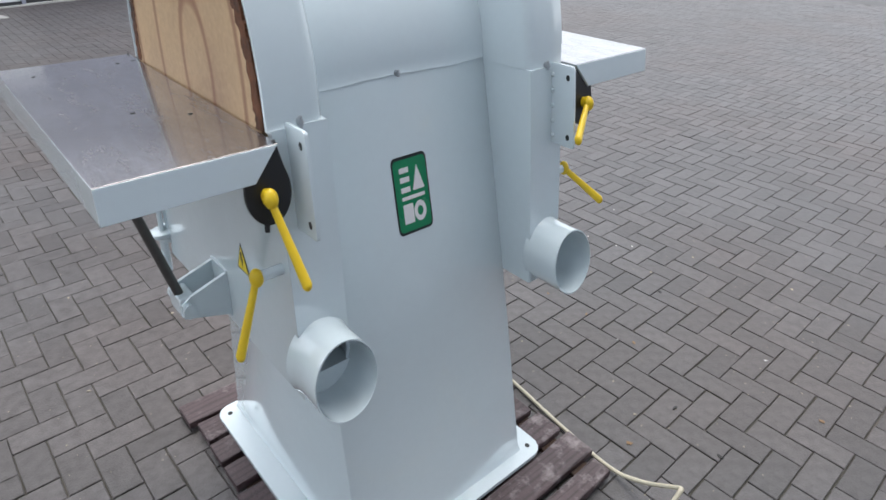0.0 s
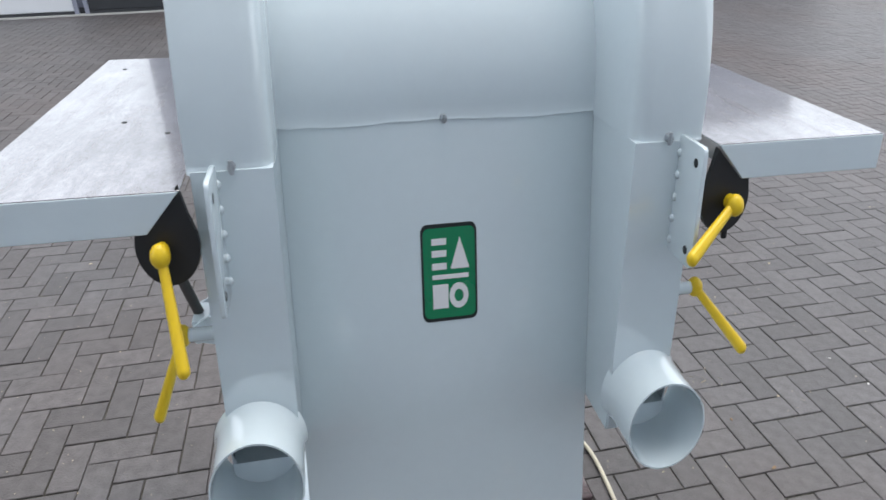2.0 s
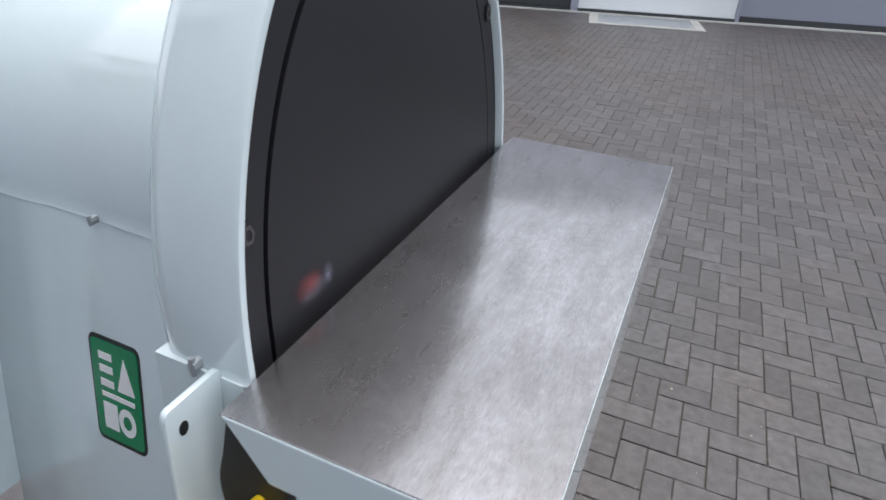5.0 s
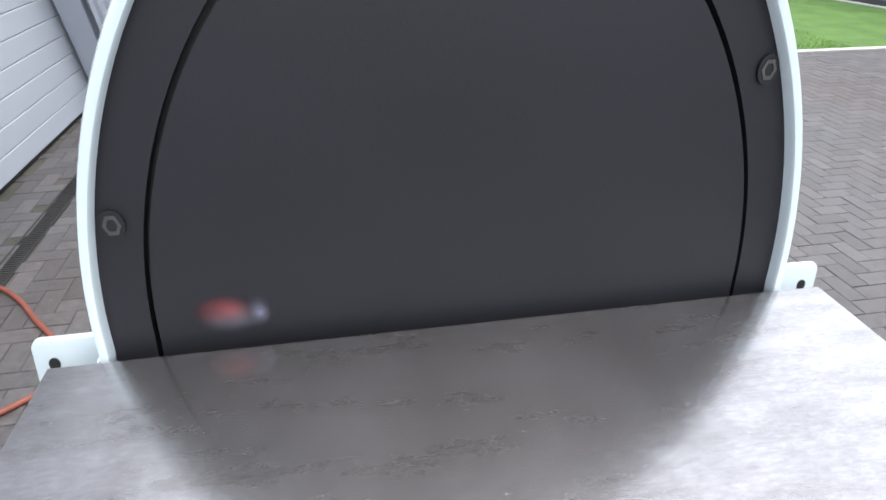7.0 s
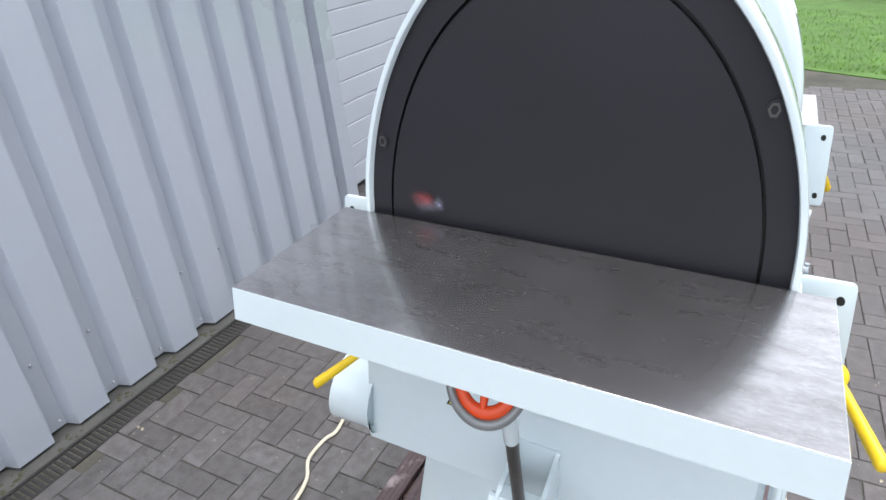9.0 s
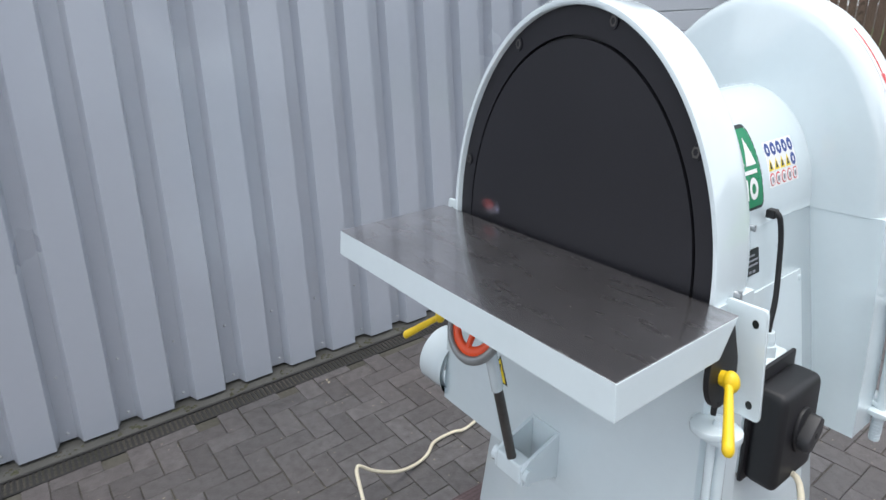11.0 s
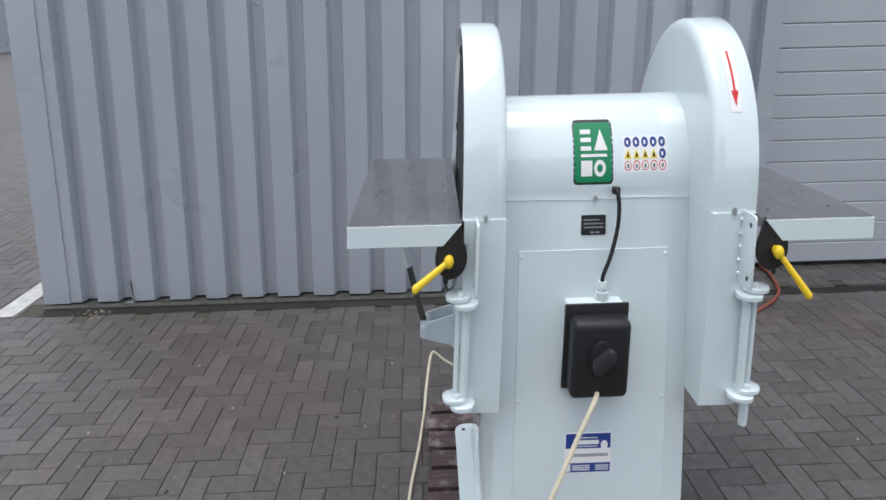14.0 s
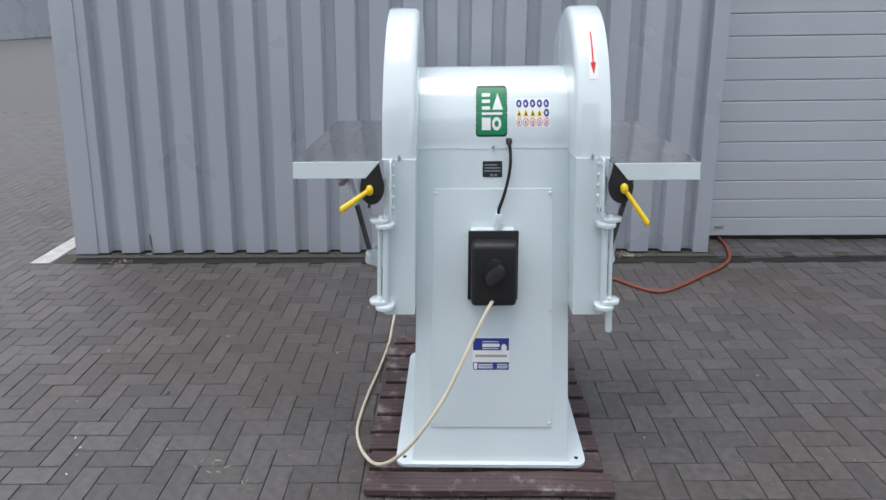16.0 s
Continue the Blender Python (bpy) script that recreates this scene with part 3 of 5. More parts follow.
for a, b in zip(levels, levels[1:]):
    for i in range(8):
        bm.faces.new((a[i], a[(i + 1) % 8], b[(i + 1) % 8], b[i]))
bm.faces.new(levels[-1])
pedestal = mpart("pedestal", bm, M["paint"], smooth=50)
panel = mpart("front_panel", skin_rect(-0.195, 0.195, 0.12, 0.687, -0.002, 0.0035, -1), M["paint"])
for x in (-0.187, 0.187):
    for z in (0.675, 0.402, 0.129):
        y = face_y(-1, z, 0.003)
        mpart("screw", rod((x, y, z), (x, y - 0.003, z), 0.0055, 0.0045, 12), M["paint"], panel)

# cover between the hoods, with its sagging lower lip
bm, rows = bmesh.new(), []
rng = random.Random(2)
for i in range(33):
    x = -0.246 + 0.492 * i / 32
    row = []
    for k in range(49):
        a = math.pi * k / 48
        row.append(bm.verts.new((x, 0.1738 * math.cos(a), 0.785 + 0.1738 * math.sin(a))))
    for s in (1, -1):
        wave = 0.0012 * math.sin(21 * x + s) + 0.0008 * rng.uniform(-1, 1)
        v = bm.verts.new((x, s * (0.1752 + 0.0008 * rng.random()), 0.7808 + wave))
        row.insert(0, v) if s > 0 else row.append(v)
    rows.append(row)
for a, b in zip(rows, rows[1:]):
    for k in range(len(a) - 1):
        bm.faces.new((a[k], a[k + 1], b[k + 1], b[k]))
cover = mpart("cover", bm, M["paint"], smooth=50)
for side in (-1, 1):
    own = bmesh.new()
    y = side * 0.179
    rod((0.0, y - side * 0.004, 0.784), (0.0, y + side * 0.006, 0.784), 0.0045, None, 8, own)
    rod((0.0, y + side * 0.005, 0.780), (0.0, y + side * 0.005, 0.789), 0.0028, None, 8, own)
    mpart("clip", own, M["zinc"], cover)

for s in (-1, 1):
    # hood: rounded inner edge, white rim, open towards the disc
    prof = [(s * 0.246, 0.12), (s * 0.246, 0.288), (s * 0.2485, 0.298), (s * 0.254, 0.3055), (s * 0.262, 0.3095), (s * 0.272, 0.3105), (s * 0.310, 0.3115),
            (s * 0.348, 0.3115), (s * 0.3515, 0.3100), (s * 0.352, 0.3070), (s * 0.3515, 0.3035), (s * 0.349, 0.3020), (s * 0.322, 0.3015)]
    ang = [math.pi * k / 72 for k in range(73)]
    own = lathe(prof, ang)
    for yy in (1, -1):  # short straight legs under the shaft's line
        rows = []
        for dz in (0.0, 0.004, 0.007):
            rows.append([own.verts.new((x, yy * (r + (0.0025 if dz > 0.005 and 5 < i < 9 else 0)), 0.785 - dz - (0.001 * math.sin(60 * x) if dz > 0.005 else 0))) for i, (x, r) in enumerate(prof)])
        for a, b in zip(rows, rows[1:]):
            for k in range(len(prof) - 1):
                own.faces.new((a[k], a[k + 1], b[k + 1], b[k]))
    bmesh.ops.remove_doubles(own, verts=own.verts, dist=0.0002)
    hood = mpart("hood", own, M["paint"], smooth=45)
    for side in (-1, 1):
        own = rod((s * 0.297, side * 0.310, 0.783), (s * 0.297, side * 0.321, 0.783), 0.0048, None, 8)
        rod((s * 0.297, side * 0.319, 0.777), (s * 0.297, side * 0.319, 0.790), 0.003, None, 8, own)
        mpart("clip", own, M["zinc"], hood)

    # lower housing, hollow behind its dust port
    x0, x1 = (0.2472, 0.347) if s > 0 else (-0.347, -0.2472)
    own = bmesh.new()
    c = 0.010
    ring_pts = [(x0 + (c if s < 0 else 0), -0.315), (x1 - (c if s > 0 else 0), -0.315), (x1, -0.315 + (c if s > 0 else 0)), (x1, 0.315), (x0, 0.315), (x0, -0.315 + (c if s < 0 else 0))]
    steps = [0.42, 0.49, 0.56, 0.63, 0.70, 0.738]
    rows = [[own.verts.new((x, y, z)) for x, y in ring_pts] for z in steps]
    for p, q in zip(rows, rows[1:]):
        for i in range(6):
            if i != 3:
                own.faces.new((p[i], p[(i + 1) % 6], q[(i + 1) % 6], q[i]))
    own.faces.new(rows[0][::-1])
    # upper part, left open for the disc
    for y0, y1 in ((-0.315, -0.3025), (0.3025, 0.315)):
        box((x0, y0, 0.738), (x1, y1, 0.7795), 0, own)
    xi = s * 0.2472
    box((min(xi, xi + s * 0.06), -0.3025, 0.738), (max(xi, xi + s * 0.06), 0.3025, 0.7795), 0, own)
    cx, cz, hr = s * 0.300, 0.472, 0.0462
    n, ztop = 32, 0.738
    hole, edge, flank = [], [], []
    for k in range(n):
        a = 2 * math.pi * (k + 0.5) / n
        dx, dz = math.cos(a), math.sin(a)
        hole.append(own.verts.new((cx + hr * dx, 0.315, cz + hr * dz)))
        rx = ((x1 - cx) if dx > 0 else (x0 - cx)) / dx if abs(dx) > 1e-6 else 9
        rz = ((ztop - cz) if dz > 0 else (0.42 - cz)) / dz if abs(dz) > 1e-6 else 9
        edge.append(own.verts.new((cx + min(rx, rz) * dx, 0.315, cz + min(rx, rz) * dz)))
        flank.append((1 if dx > 0 else -1, 0) if rx < rz else (0, 1 if dz > 0 else -1))
    for k in range(n):
        m2 = (k + 1) % n
        own.faces.new((hole[k], hole[m2], edge[m2], edge[k]))
        if flank[k] != flank[m2]:
            fx, fz = flank[k][0] + flank[m2][0], flank[k][1] + flank[m2][1]
            v = own.verts.new((x1 if fx > 0 else x0, 0.315, ztop if fz > 0 else 0.42))
            own.faces.new((edge[k], edge[m2], v))
    housing = mpart("lower_housing", own, M["paint"], smooth=40)
    own = bmesh.new()
    stations = ((0.306, 0.0590, 0.049), (0.314, 0.0572, 0.049), (0.324, 0.0556, 0.0510), (0.345, 0.0550, 0.0522), (0.392, 0.0555, 0.0535))
    rows = []
    for k in range(40):
        a = 2 * math.pi * k / 40
        dx, dz = math.cos(a), math.sin(a)
        lean = [0, 0, 0, 0, -0.10]
        rows.append([own.verts.new((cx + s * 0.004 + 1.14 * r * dx, y + q * r * dz, cz + r * dz)) for (y, r, _), q in zip(stations, lean)] + [own.verts.new((cx + s * 0.004 + 1.14 * ri * dx, y + q * ri * dz, cz + ri * dz)) for (y, _, ri), q in zip(stations[::-1], lean[::-1])])
    for k in range(40):
        p, q = rows[k], rows[(k + 1) % 40]
        for i in range(9):
            own.faces.new((p[i], p[i + 1], q[i + 1], q[i]))
    mpart("dust_port", own, M["paint"], housing, smooth=40)
    own = box((x0 + 0.002, 0.15, 0.422), (x1 - 0.002, 0.318, cz - 0.019))
    mpart("port_baffle", own, M["paint"], housing)

    # vertical bracket plates with two holes, front and back
    for side in (-1, 1):
        own = prism(bowed(side * 0.343, 0.7225, 0.031, 0.064, 3, 0.006), "x", s * 0.316, s * 0.3225, bevel=0.001)
        for k in range(5):
            ball((s * 0.316, side * 0.318, 0.672 + 0.024 * k), 0.0045, own, 8, 6)
        bracket = mpart("bracket_plate", own, M["paint"], housing, smooth=40)
        # no bored holes here: black discs carry the shade of two holes
        for z in (0.675, 0.768):
            mpart("bolt_hole", prism(circle(side * 0.358, z, 0.0048, 14), "x", s * 0.3155, s * 0.3231), M["ink"], bracket)

    # disc, clamp ring and bolts
    own = prism([(0.2640 * math.cos(math.pi * k / 60), 0.785 + 0.2640 * math.sin(math.pi * k / 60)) for k in range(61)] + [(-0.2640, 0.70), (0.2640, 0.70)], "x", s * 0.325, s * 0.3405)
    disc = mpart("disc", own, M["disc"], label="black sanding disc" if s < 0 else "black disc behind the board", smooth=30)
    own = ring(0, 0.785, 0.2685, 0.3022, "x", s * 0.325, s * 0.3395, 60, -0.16, math.pi + 0.16)
    clamp = mpart("clamp_ring", own, M["disc"], disc, smooth=30)
    part_backing = prism(circle(0, 0.785, 0.27, 40), "x", s * 0.318, s * 0.3265)
    mpart("back_plate", part_backing, M["black"], disc)
    if s < 0:
        for y, z in ((0.277, 0.869), (0.137, 1.041), (-0.081, 1.068), (-0.248, 0.938)):
            own = rod((-0.335, y, z), (-0.3425, y, z), 0.0092, None, 20)
            bolt = mpart("socket_bolt", own, M["disc"], clamp, smooth=30)
            mpart("socket", ring(y, z, 0.0042, 0.0068, "x", -0.3415, -0.3432, 6), M["dark_steel"], clamp)
        for y, z, w, h, out, hue in ((0.209, 0.806, 0.030, 0.013, 0.0008, (0.42, 0.07, 0.07)), (0.203, 0.800, 0.030, 0.014, 0.0, (0.27, 0.25, 0.30)), (0.180, 0.804, 0.012, 0.014, 0.0016, (0.22, 0.22, 0.30))):
            own = bmesh.new()
            own.faces.new([own.verts.new((-0.3412 - out, y + w * math.cos(a), z + h * math.sin(a))) for a in (-2 * math.pi * k / 24 for k in range(24))])
            ob = mpart("paint_smudge", own, M["disc"], disc, "faded red and white smudge")
            ys2, zs2 = [v.co.y for v in ob.data.vertices], [v.co.z for v in ob.data.vertices]
            ob.data.materials[0] = smudge("rubbed_smudge", hue, (0, (max(ys2) + min(ys2)) / 2, (max(zs2) + min(zs2)) / 2), ((max(ys2) - min(ys2)) / 2, (max(zs2) - min(zs2)) / 2))
    else:
        rng = random.Random(9)
        out = []
        for k in range(81):
            a = math.pi * k / 80
            r = 0.286 + 0.003 * math.sin(9 * a) + 0.0025 * rng.uniform(-1, 1)
            out.append((r * math.cos(a), 0.775 + r * math.sin(a)))
        own = prism(out + [(-0.286, 0.755), (0.286, 0.755)], "x", 0.3405, 0.3500)
        mpart("facing_board", own, M["board"], disc, "tan wooden board with dark knotty grain")
        own, rows = bmesh.new(), []
        for k in range(161):
            a = math.pi * k / 160
            r0, r1 = 0.272 + 0.004 * rng.uniform(-1, 1), 0.295 + 0.003 * rng.uniform(-1, 1)
            rows.append([own.verts.new((x, r * math.cos(a), 0.775 + r * math.sin(a))) for x, r in ((0.341, r0), (0.3512, r0), (0.3505, r1), (0.341, r1))])
        for p, q in zip(rows, rows[1:]):
            for i in range(4):
                own.faces.new((p[i], p[(i + 1) % 4], q[(i + 1) % 4], q[i]))
        mpart("scorched_edge", own, M["burnt"], disc, "scorched bark-like edge of the board")

    # table
    tz, tx = (0.783, 0.621) if s < 0 else (0.775, 0.612)
    own = prism([(s * 0.355, tz - 0.0008), (s * tx, tz - 0.0008), (s * tx, tz - 0.038), (s * 0.398, tz - 0.038)], "y", -0.35, 0.35, bevel=0.0012)
    table = mpart("table", own, M["paint"], label="steel-topped table with pale painted sides")
    mpart("tabletop", box((min(s * 0.3545, s * (tx - 0.0005)), -0.3492, tz - 0.0015), (max(s * 0.3545, s * (tx - 0.0005)), 0.3492, tz), 0.0005), M["steel"], table, "bare worn steel top")
    # table holes are solid discs coloured like their shaded insides
    for x, y in (((0.479, 0.081), (0.405, 0.141), (0.560, -0.261), (0.400, -0.275), (0.366, -0.282)) if s > 0 else ()):
        mpart("hole", prism(circle(x, y, 0.004, 12), "z", tz - 0.001, tz + 0.0004), M["ink"], table)
    for x, y in ((0.45, 0.22), (0.56, 0.22), (0.45, -0.22), (0.56, -0.22)):
        mpart("under_bolt", rod((s * x, y, tz - 0.037), (s * x, y, tz - 0.045), 0.008, None, 6), M["dark_steel"], table)

    # tilting segments and clamp levers at both table ends
    for side in (-1, 1):
        out = [(s * 0.357, 0.778), (s * 0.349, 0.750)]
        out += [(s * (0.378 + 0.0375 * math.cos(radians(a))), 0.723 + 0.0375 * math.sin(radians(a))) for a in range(150, 391, 12)]
        out += [(s * 0.412, 0.744), (s * 0.398, 0.743)]
        y0, y1 = sorted((side * 0.338, side * 0.3465))
        segment = mpart("tilt_segment", prism(out, "y", y0, y1, bevel=0.001), M["black"], table, "black steel tilt segment")
        mpart("stop_pin", rod((s * 0.386, side * 0.342, 0.694), (s * 0.388, side * 0.342, 0.678), 0.005, 0.004, 8), M["black"], segment)
        hub = Vector((s * 0.384, side * 0.358, 0.721))
        end = {(-1, 1): (-0.302, 0.397, 0.682), (-1, -1): (-0.460, -0.403, 0.689), (1, -1): (0.446, -0.388, 0.653), (1, 1): (0.367, 0.408, 0.631)}[(s, side)]
        own = rod(hub - Vector((0, side * 0.018, 0)), hub, 0.0075, 0.0095, 14)
        ball(hub + Vector((0, side * 0.003, 0)), 0.0118, own)
        tip = Vector(end)
        rod(hub, tip, 0.0056, 0.0078, 14, own)
        ball(tip, 0.0079, own)
        mpart("clamp_lever", own, M["yellow"], segment, "yellow clamp lever", smooth=40)

    # lower clamp lever near the dust port
    hub, tip = Vector((0.394, 0.288, 0.603) if s > 0 else (-0.387, 0.296, 0.597)), Vector((0.441, 0.292, 0.512) if s > 0 else (-0.430, 0.366, 0.550))
    mpart("lever_boss", rod((s * 0.346, hub.y, hub.z), hub, 0.0075, 0.0075, 16), M["paint"], housing, smooth=30)
    own = ball(hub, 0.0120)
    rod(hub, tip, 0.0056, 0.0078, 14, own)
    ball(tip, 0.0079, own)
    mpart("clamp_lever", own, M["yellow"], housing, "yellow clamp lever", smooth=40)

    # clevis and telescopic strut under the table
    own = bmesh.new()
    for y in (-0.033, 0.033):
        prism([(s * 0.346, 0.506), (s * 0.426, 0.487), (s * 0.444, 0.477), (s * 0.443, 0.455), (s * 0.346, 0.434)], "y", y - 0.0035, y + 0.0035, own)
    box((min(s * 0.346, s * 0.351), -0.036, 0.43), (max(s * 0.346, s * 0.351), 0.036, 0.508), 0, own)
    clevis = mpart("clevis", own, M["paint"], housing)
    mpart("swivel_block", box((min(s * 0.414, s * 0.446), -0.031, 0.454), (max(s * 0.414, s * 0.446), 0.031, 0.484), 0.003), M["paint"], clevis)
    for yy in (-1, 1):
        mpart("bolt", rod((s * 0.434, yy * 0.046, 0.468), (s * 0.434, yy * 0.036, 0.468), 0.0115, 0.0105, 12), M["paint"], clevis)
    a, m, t2 = Vector((s * 0.432, 0, 0.470)), Vector((s * 0.483, 0, 0.606)), Vector((s * 0.533, 0, 0.741))
    strut = mpart("strut", rod(a, m.lerp(t2, 0.1 if s < 0 else 0.9), 0.0092, None, 16), M["dark_steel"], housing, "dark steel strut", smooth=30)
    mpart("sleeve", rod(m if s < 0 else m.lerp(t2, 0.85), t2, 0.0112, None, 16), M["paint"], strut, smooth=30)

    # hinge at the outer front edge of the housing
    hinge = None
    for z in (0.632, 0.443):
        own = prism(bowed(s * 0.340, -0.330, 0.030, 0.030, 6, 0.026), "z", z, z + 0.009, None, 0.002)
        lobe = mpart("hinge_leaf", own, M["paint"], housing, smooth=40)
        hinge = hinge or lobe
        mpart("hinge_leaf", prism(bowed(s * 0.358, -0.324, 0.030, 0.026, 6, 0.024), "z", z + 0.011, z + 0.019, None, 0.002), M["paint"], housing, smooth=40)
        mpart("pin_head", rod((s * 0.352, -0.334, z + 0.018), (s * 0.352, -0.334, z + 0.026), 0.010, 0.008, 12), M["paint"], lobe)
    mpart("hinge_tube", rod((s * 0.337, -0.331, 0.445), (s * 0.337, -0.331, 0.64), 0.0105, None, 18), M["paint"], hinge, smooth=30)
    mpart("hinge_pin", rod((s * 0.357, -0.328, 0.40 if s > 0 else 0.44), (s * 0.357, -0.328, 0.65), 0.0065, None, 14), M["paint"], hinge, smooth=30)
    if s > 0:
        own = rod((0.358, -0.322, 0.383), (0.358, -0.322, 0.442), 0.010, None, 16)
        for k in range(6):
            rod((0.358, -0.322, 0.386 + 0.006 * k), (0.358, -0.322, 0.389 + 0.006 * k), 0.0108, None, 16, own)
        mpart("pin_end", own, M["paint"], hinge)

    # warning triangle on the housing's outer face
    own = bmesh.new()
    x, yc, zc = s * 0.3474, (0.125 if s > 0 else 0.135), (0.56 if s > 0 else 0.545)
    prism([(yc - 0.026, zc - 0.021), (yc + 0.026, zc - 0.021), (yc, zc + 0.024)], "x", min(x, x + s * 0.0005), max(x, x + s * 0.0005), own)
    tri = mpart("warning_sign", own, M["ink"], housing, "yellow warning triangle")
    mpart("sign_field", prism([(yc - 0.021, zc - 0.0185), (yc + 0.021, zc - 0.0185), (yc, zc + 0.019)], "x", *sorted((x, x + s * 0.001))), M["sign_yellow"], tri)
    mpart("sign_mark", prism([(yc - 0.003, zc + 0.010), (yc + 0.003, zc + 0.009), (yc, zc), (yc + 0.004, zc), (yc - 0.001, zc - 0.014), (yc - 0.0015, zc - 0.003), (yc - 0.005, zc - 0.003)], "x", *sorted((x, x + s * 0.0014))), M["ink"], tri)

# handwheel under the table
wc, wn_dir = Vector((-0.523, 0.02, 0.702)), Vector((-0.80, -0.30, 0.50)).normalized()
wu = wn_dir.cross(Vector((0, 0, 1))).normalized()
wv = wu.cross(wn_dir)


def wheel_ring(r, half_w, half_h, n=44, m=10):
    """A round-edged ring about the handwheel's axis."""
    own, rows = bmesh.new(), []
    for k in range(n):
        a = 2 * math.pi * k / n
        out = wu * math.cos(a) + wv * math.sin(a)
        rows.append([own.verts.new(wc + out * (r + half_w * math.cos(b)) + wn_dir * half_h * math.sin(b)) for b in (2 * math.pi * q / m for q in range(m))])
    for k in range(n):
        p, q = rows[k], rows[(k + 1) % n]
        for i in range(m):
            own.faces.new((p[i], p[(i + 1) % m], q[(i + 1) % m], q[i]))
    return own


wheel = mpart("handwheel", wheel_ring(0.0375, 0.0085, 0.006), M["orange"], label="orange-red handwheel with a grey rim", smooth=60)
mpart("wheel_rim", wheel_ring(0.0485, 0.0062, 0.0105), M["rim_grey"], wheel, smooth=60)
for k in range(3):
    a = radians(40 + 120 * k)
    d = wu * math.cos(a) + wv * math.sin(a)
    mpart("spoke", rod(wc + d * 0.006, wc + d * 0.034, 0.0062, 0.005, 12), M["orange"], wheel, smooth=40)
mpart("hub", rod(wc - wn_dir * 0.012, wc + wn_dir * 0.010, 0.011, None, 20), M["orange"], wheel, smooth=30)

# ---- switch, plates and stickers ----
ys = -0.243
switch = mpart("switch_box", box((-0.075, ys, 0.437), (0.072, -0.19, 0.598), 0.006), M["paint"], label="rotary switch in a grey and black box")
own = box((-0.080, ys - 0.009, 0.431), (0.082, ys, 0.600), 0.004)
box((-0.070, ys - 0.064, 0.434), (0.074, ys - 0.004, 0.583), 0.014, own, 4)
lid = mpart("switch_cover", own, M["plastic"], switch, "black plastic cover", smooth=40)
kz = 0.516
mpart("knob_disc", prism(circle(0.004, kz, 0.034, 32), "y", ys - 0.070, ys - 0.062, bevel=0.002), M["plastic"], switch, smooth=40)
ca, sa = math.cos(radians(32)), math.sin(radians(32))
out = [(0.004 + u * ca - v * sa, kz + u * sa + v * ca) for u, v in bowed(0, 0, 0.031, 0.0135, 5, 0.012)]
mpart("knob", prism(out, "y", ys - 0.090, ys - 0.068, bevel=0.003), M["knob"], switch, smooth=40)
mpart("knob_screw", rod((0.004, ys - 0.0905, kz), (0.004, ys - 0.088, kz), 0.0045, None, 12), M["black"], switch)
own = rod((0.0185, -0.222, 0.597), (0.0185, -0.222, 0.614), 0.0185, None, 6)
rod((0.0185, -0.222, 0.614), (0.0185, -0.222, 0.622), 0.0135, None, 20, own)
rod((0.0185, -0.222, 0.622), (0.0185, -0.222, 0.634), 0.0155, 0.0125, 8, own)
mpart("cable_gland", own, M["paint"], switch, smooth=30)
own = rod((0.004, ys + 0.008, 0.438), (0.004, ys + 0.008, 0.420), 0.016, None, 6)
rod((0.004, ys + 0.008, 0.421), (0.004, ys + 0.008, 0.410), 0.012, 0.010, 20, own)
mpart("cable_gland", own, M["paint"], switch, smooth=30)
own = tube([(0.050, -0.186, 0.802), (0.050, -0.203, 0.797), (0.055, -0.208, 0.770), (0.052, -0.212, 0.730), (0.036, -0.220, 0.680), (0.0195, -0.223, 0.645), (0.0185, -0.222, 0.626)], 0.0052, 10)
mpart("motor_lead", own, M["rubber"], label="black rubber lead", smooth=60)
mpart("grommet", box((0.041, -0.198, 0.793), (0.059, -0.18, 0.806), 0.002), M["rubber"])
own = skin_rect(-0.034, 0.030, 0.714, 0.751, -0.001, 0.0016, -1, 0.002)
mark = mpart("rating_plate", own, M["ink"], label="small black rating plate")
own = bmesh.new()
for k in range(3):
    skin_rect(-0.028, 0.024 - 0.010 * (k == 0), 0.741 - 0.007 * k, 0.7435 - 0.007 * k, 0.001, 0.0021, -1, 0, 1, own)
for x in (-0.010, 0.004):
    skin_rect(x, x + 0.010, 0.717, 0.7205, 0.001, 0.0021, -1, 0, 1, own)
mpart("plate_text", own, M["grey_ink"], mark)

lab = mpart("supplier_label", skin_rect(-0.062, 0.058, 0.259, 0.339, 0.003, 0.0043, -1, 0.003), M["white"], panel, "blue and white supplier label")
mpart("label_band", skin_rect(-0.060, 0.0565, 0.308, 0.337, 0.004, 0.0047, -1), M["blue"], panel)
mpart("label_band", skin_rect(-0.060, 0.0565, 0.261, 0.279, 0.004, 0.0047, -1), M["blue"], panel)
own = bmesh.new()
skin_rect(-0.030, 0.026, 0.316, 0.324, 0.0045, 0.0052, -1, 0.001, 2, own)
skin_rect(-0.030, 0.022, 0.328, 0.3295, 0.0045, 0.0052, -1, 0, 1, own)
skin_rect(-0.030, 0.022, 0.3115, 0.313, 0.0045, 0.0052, -1, 0, 1, own)
skin(circle(0.040, 0.314, 0.009, 20), 0.0045, 0.0052, -1, own)
for z in (0.273, 0.269, 0.265):
    skin_rect(-0.042, 0.004, z, z + 0.0018, 0.0045, 0.0052, -1, 0, 1, own)
    skin_rect(0.018, 0.052, z, z + 0.0016, 0.0045, 0.0052, -1, 0, 1, own)
skin_rect(-0.057, -0.046, 0.263, 0.277, 0.0045, 0.0052, -1, 0, 2, own)
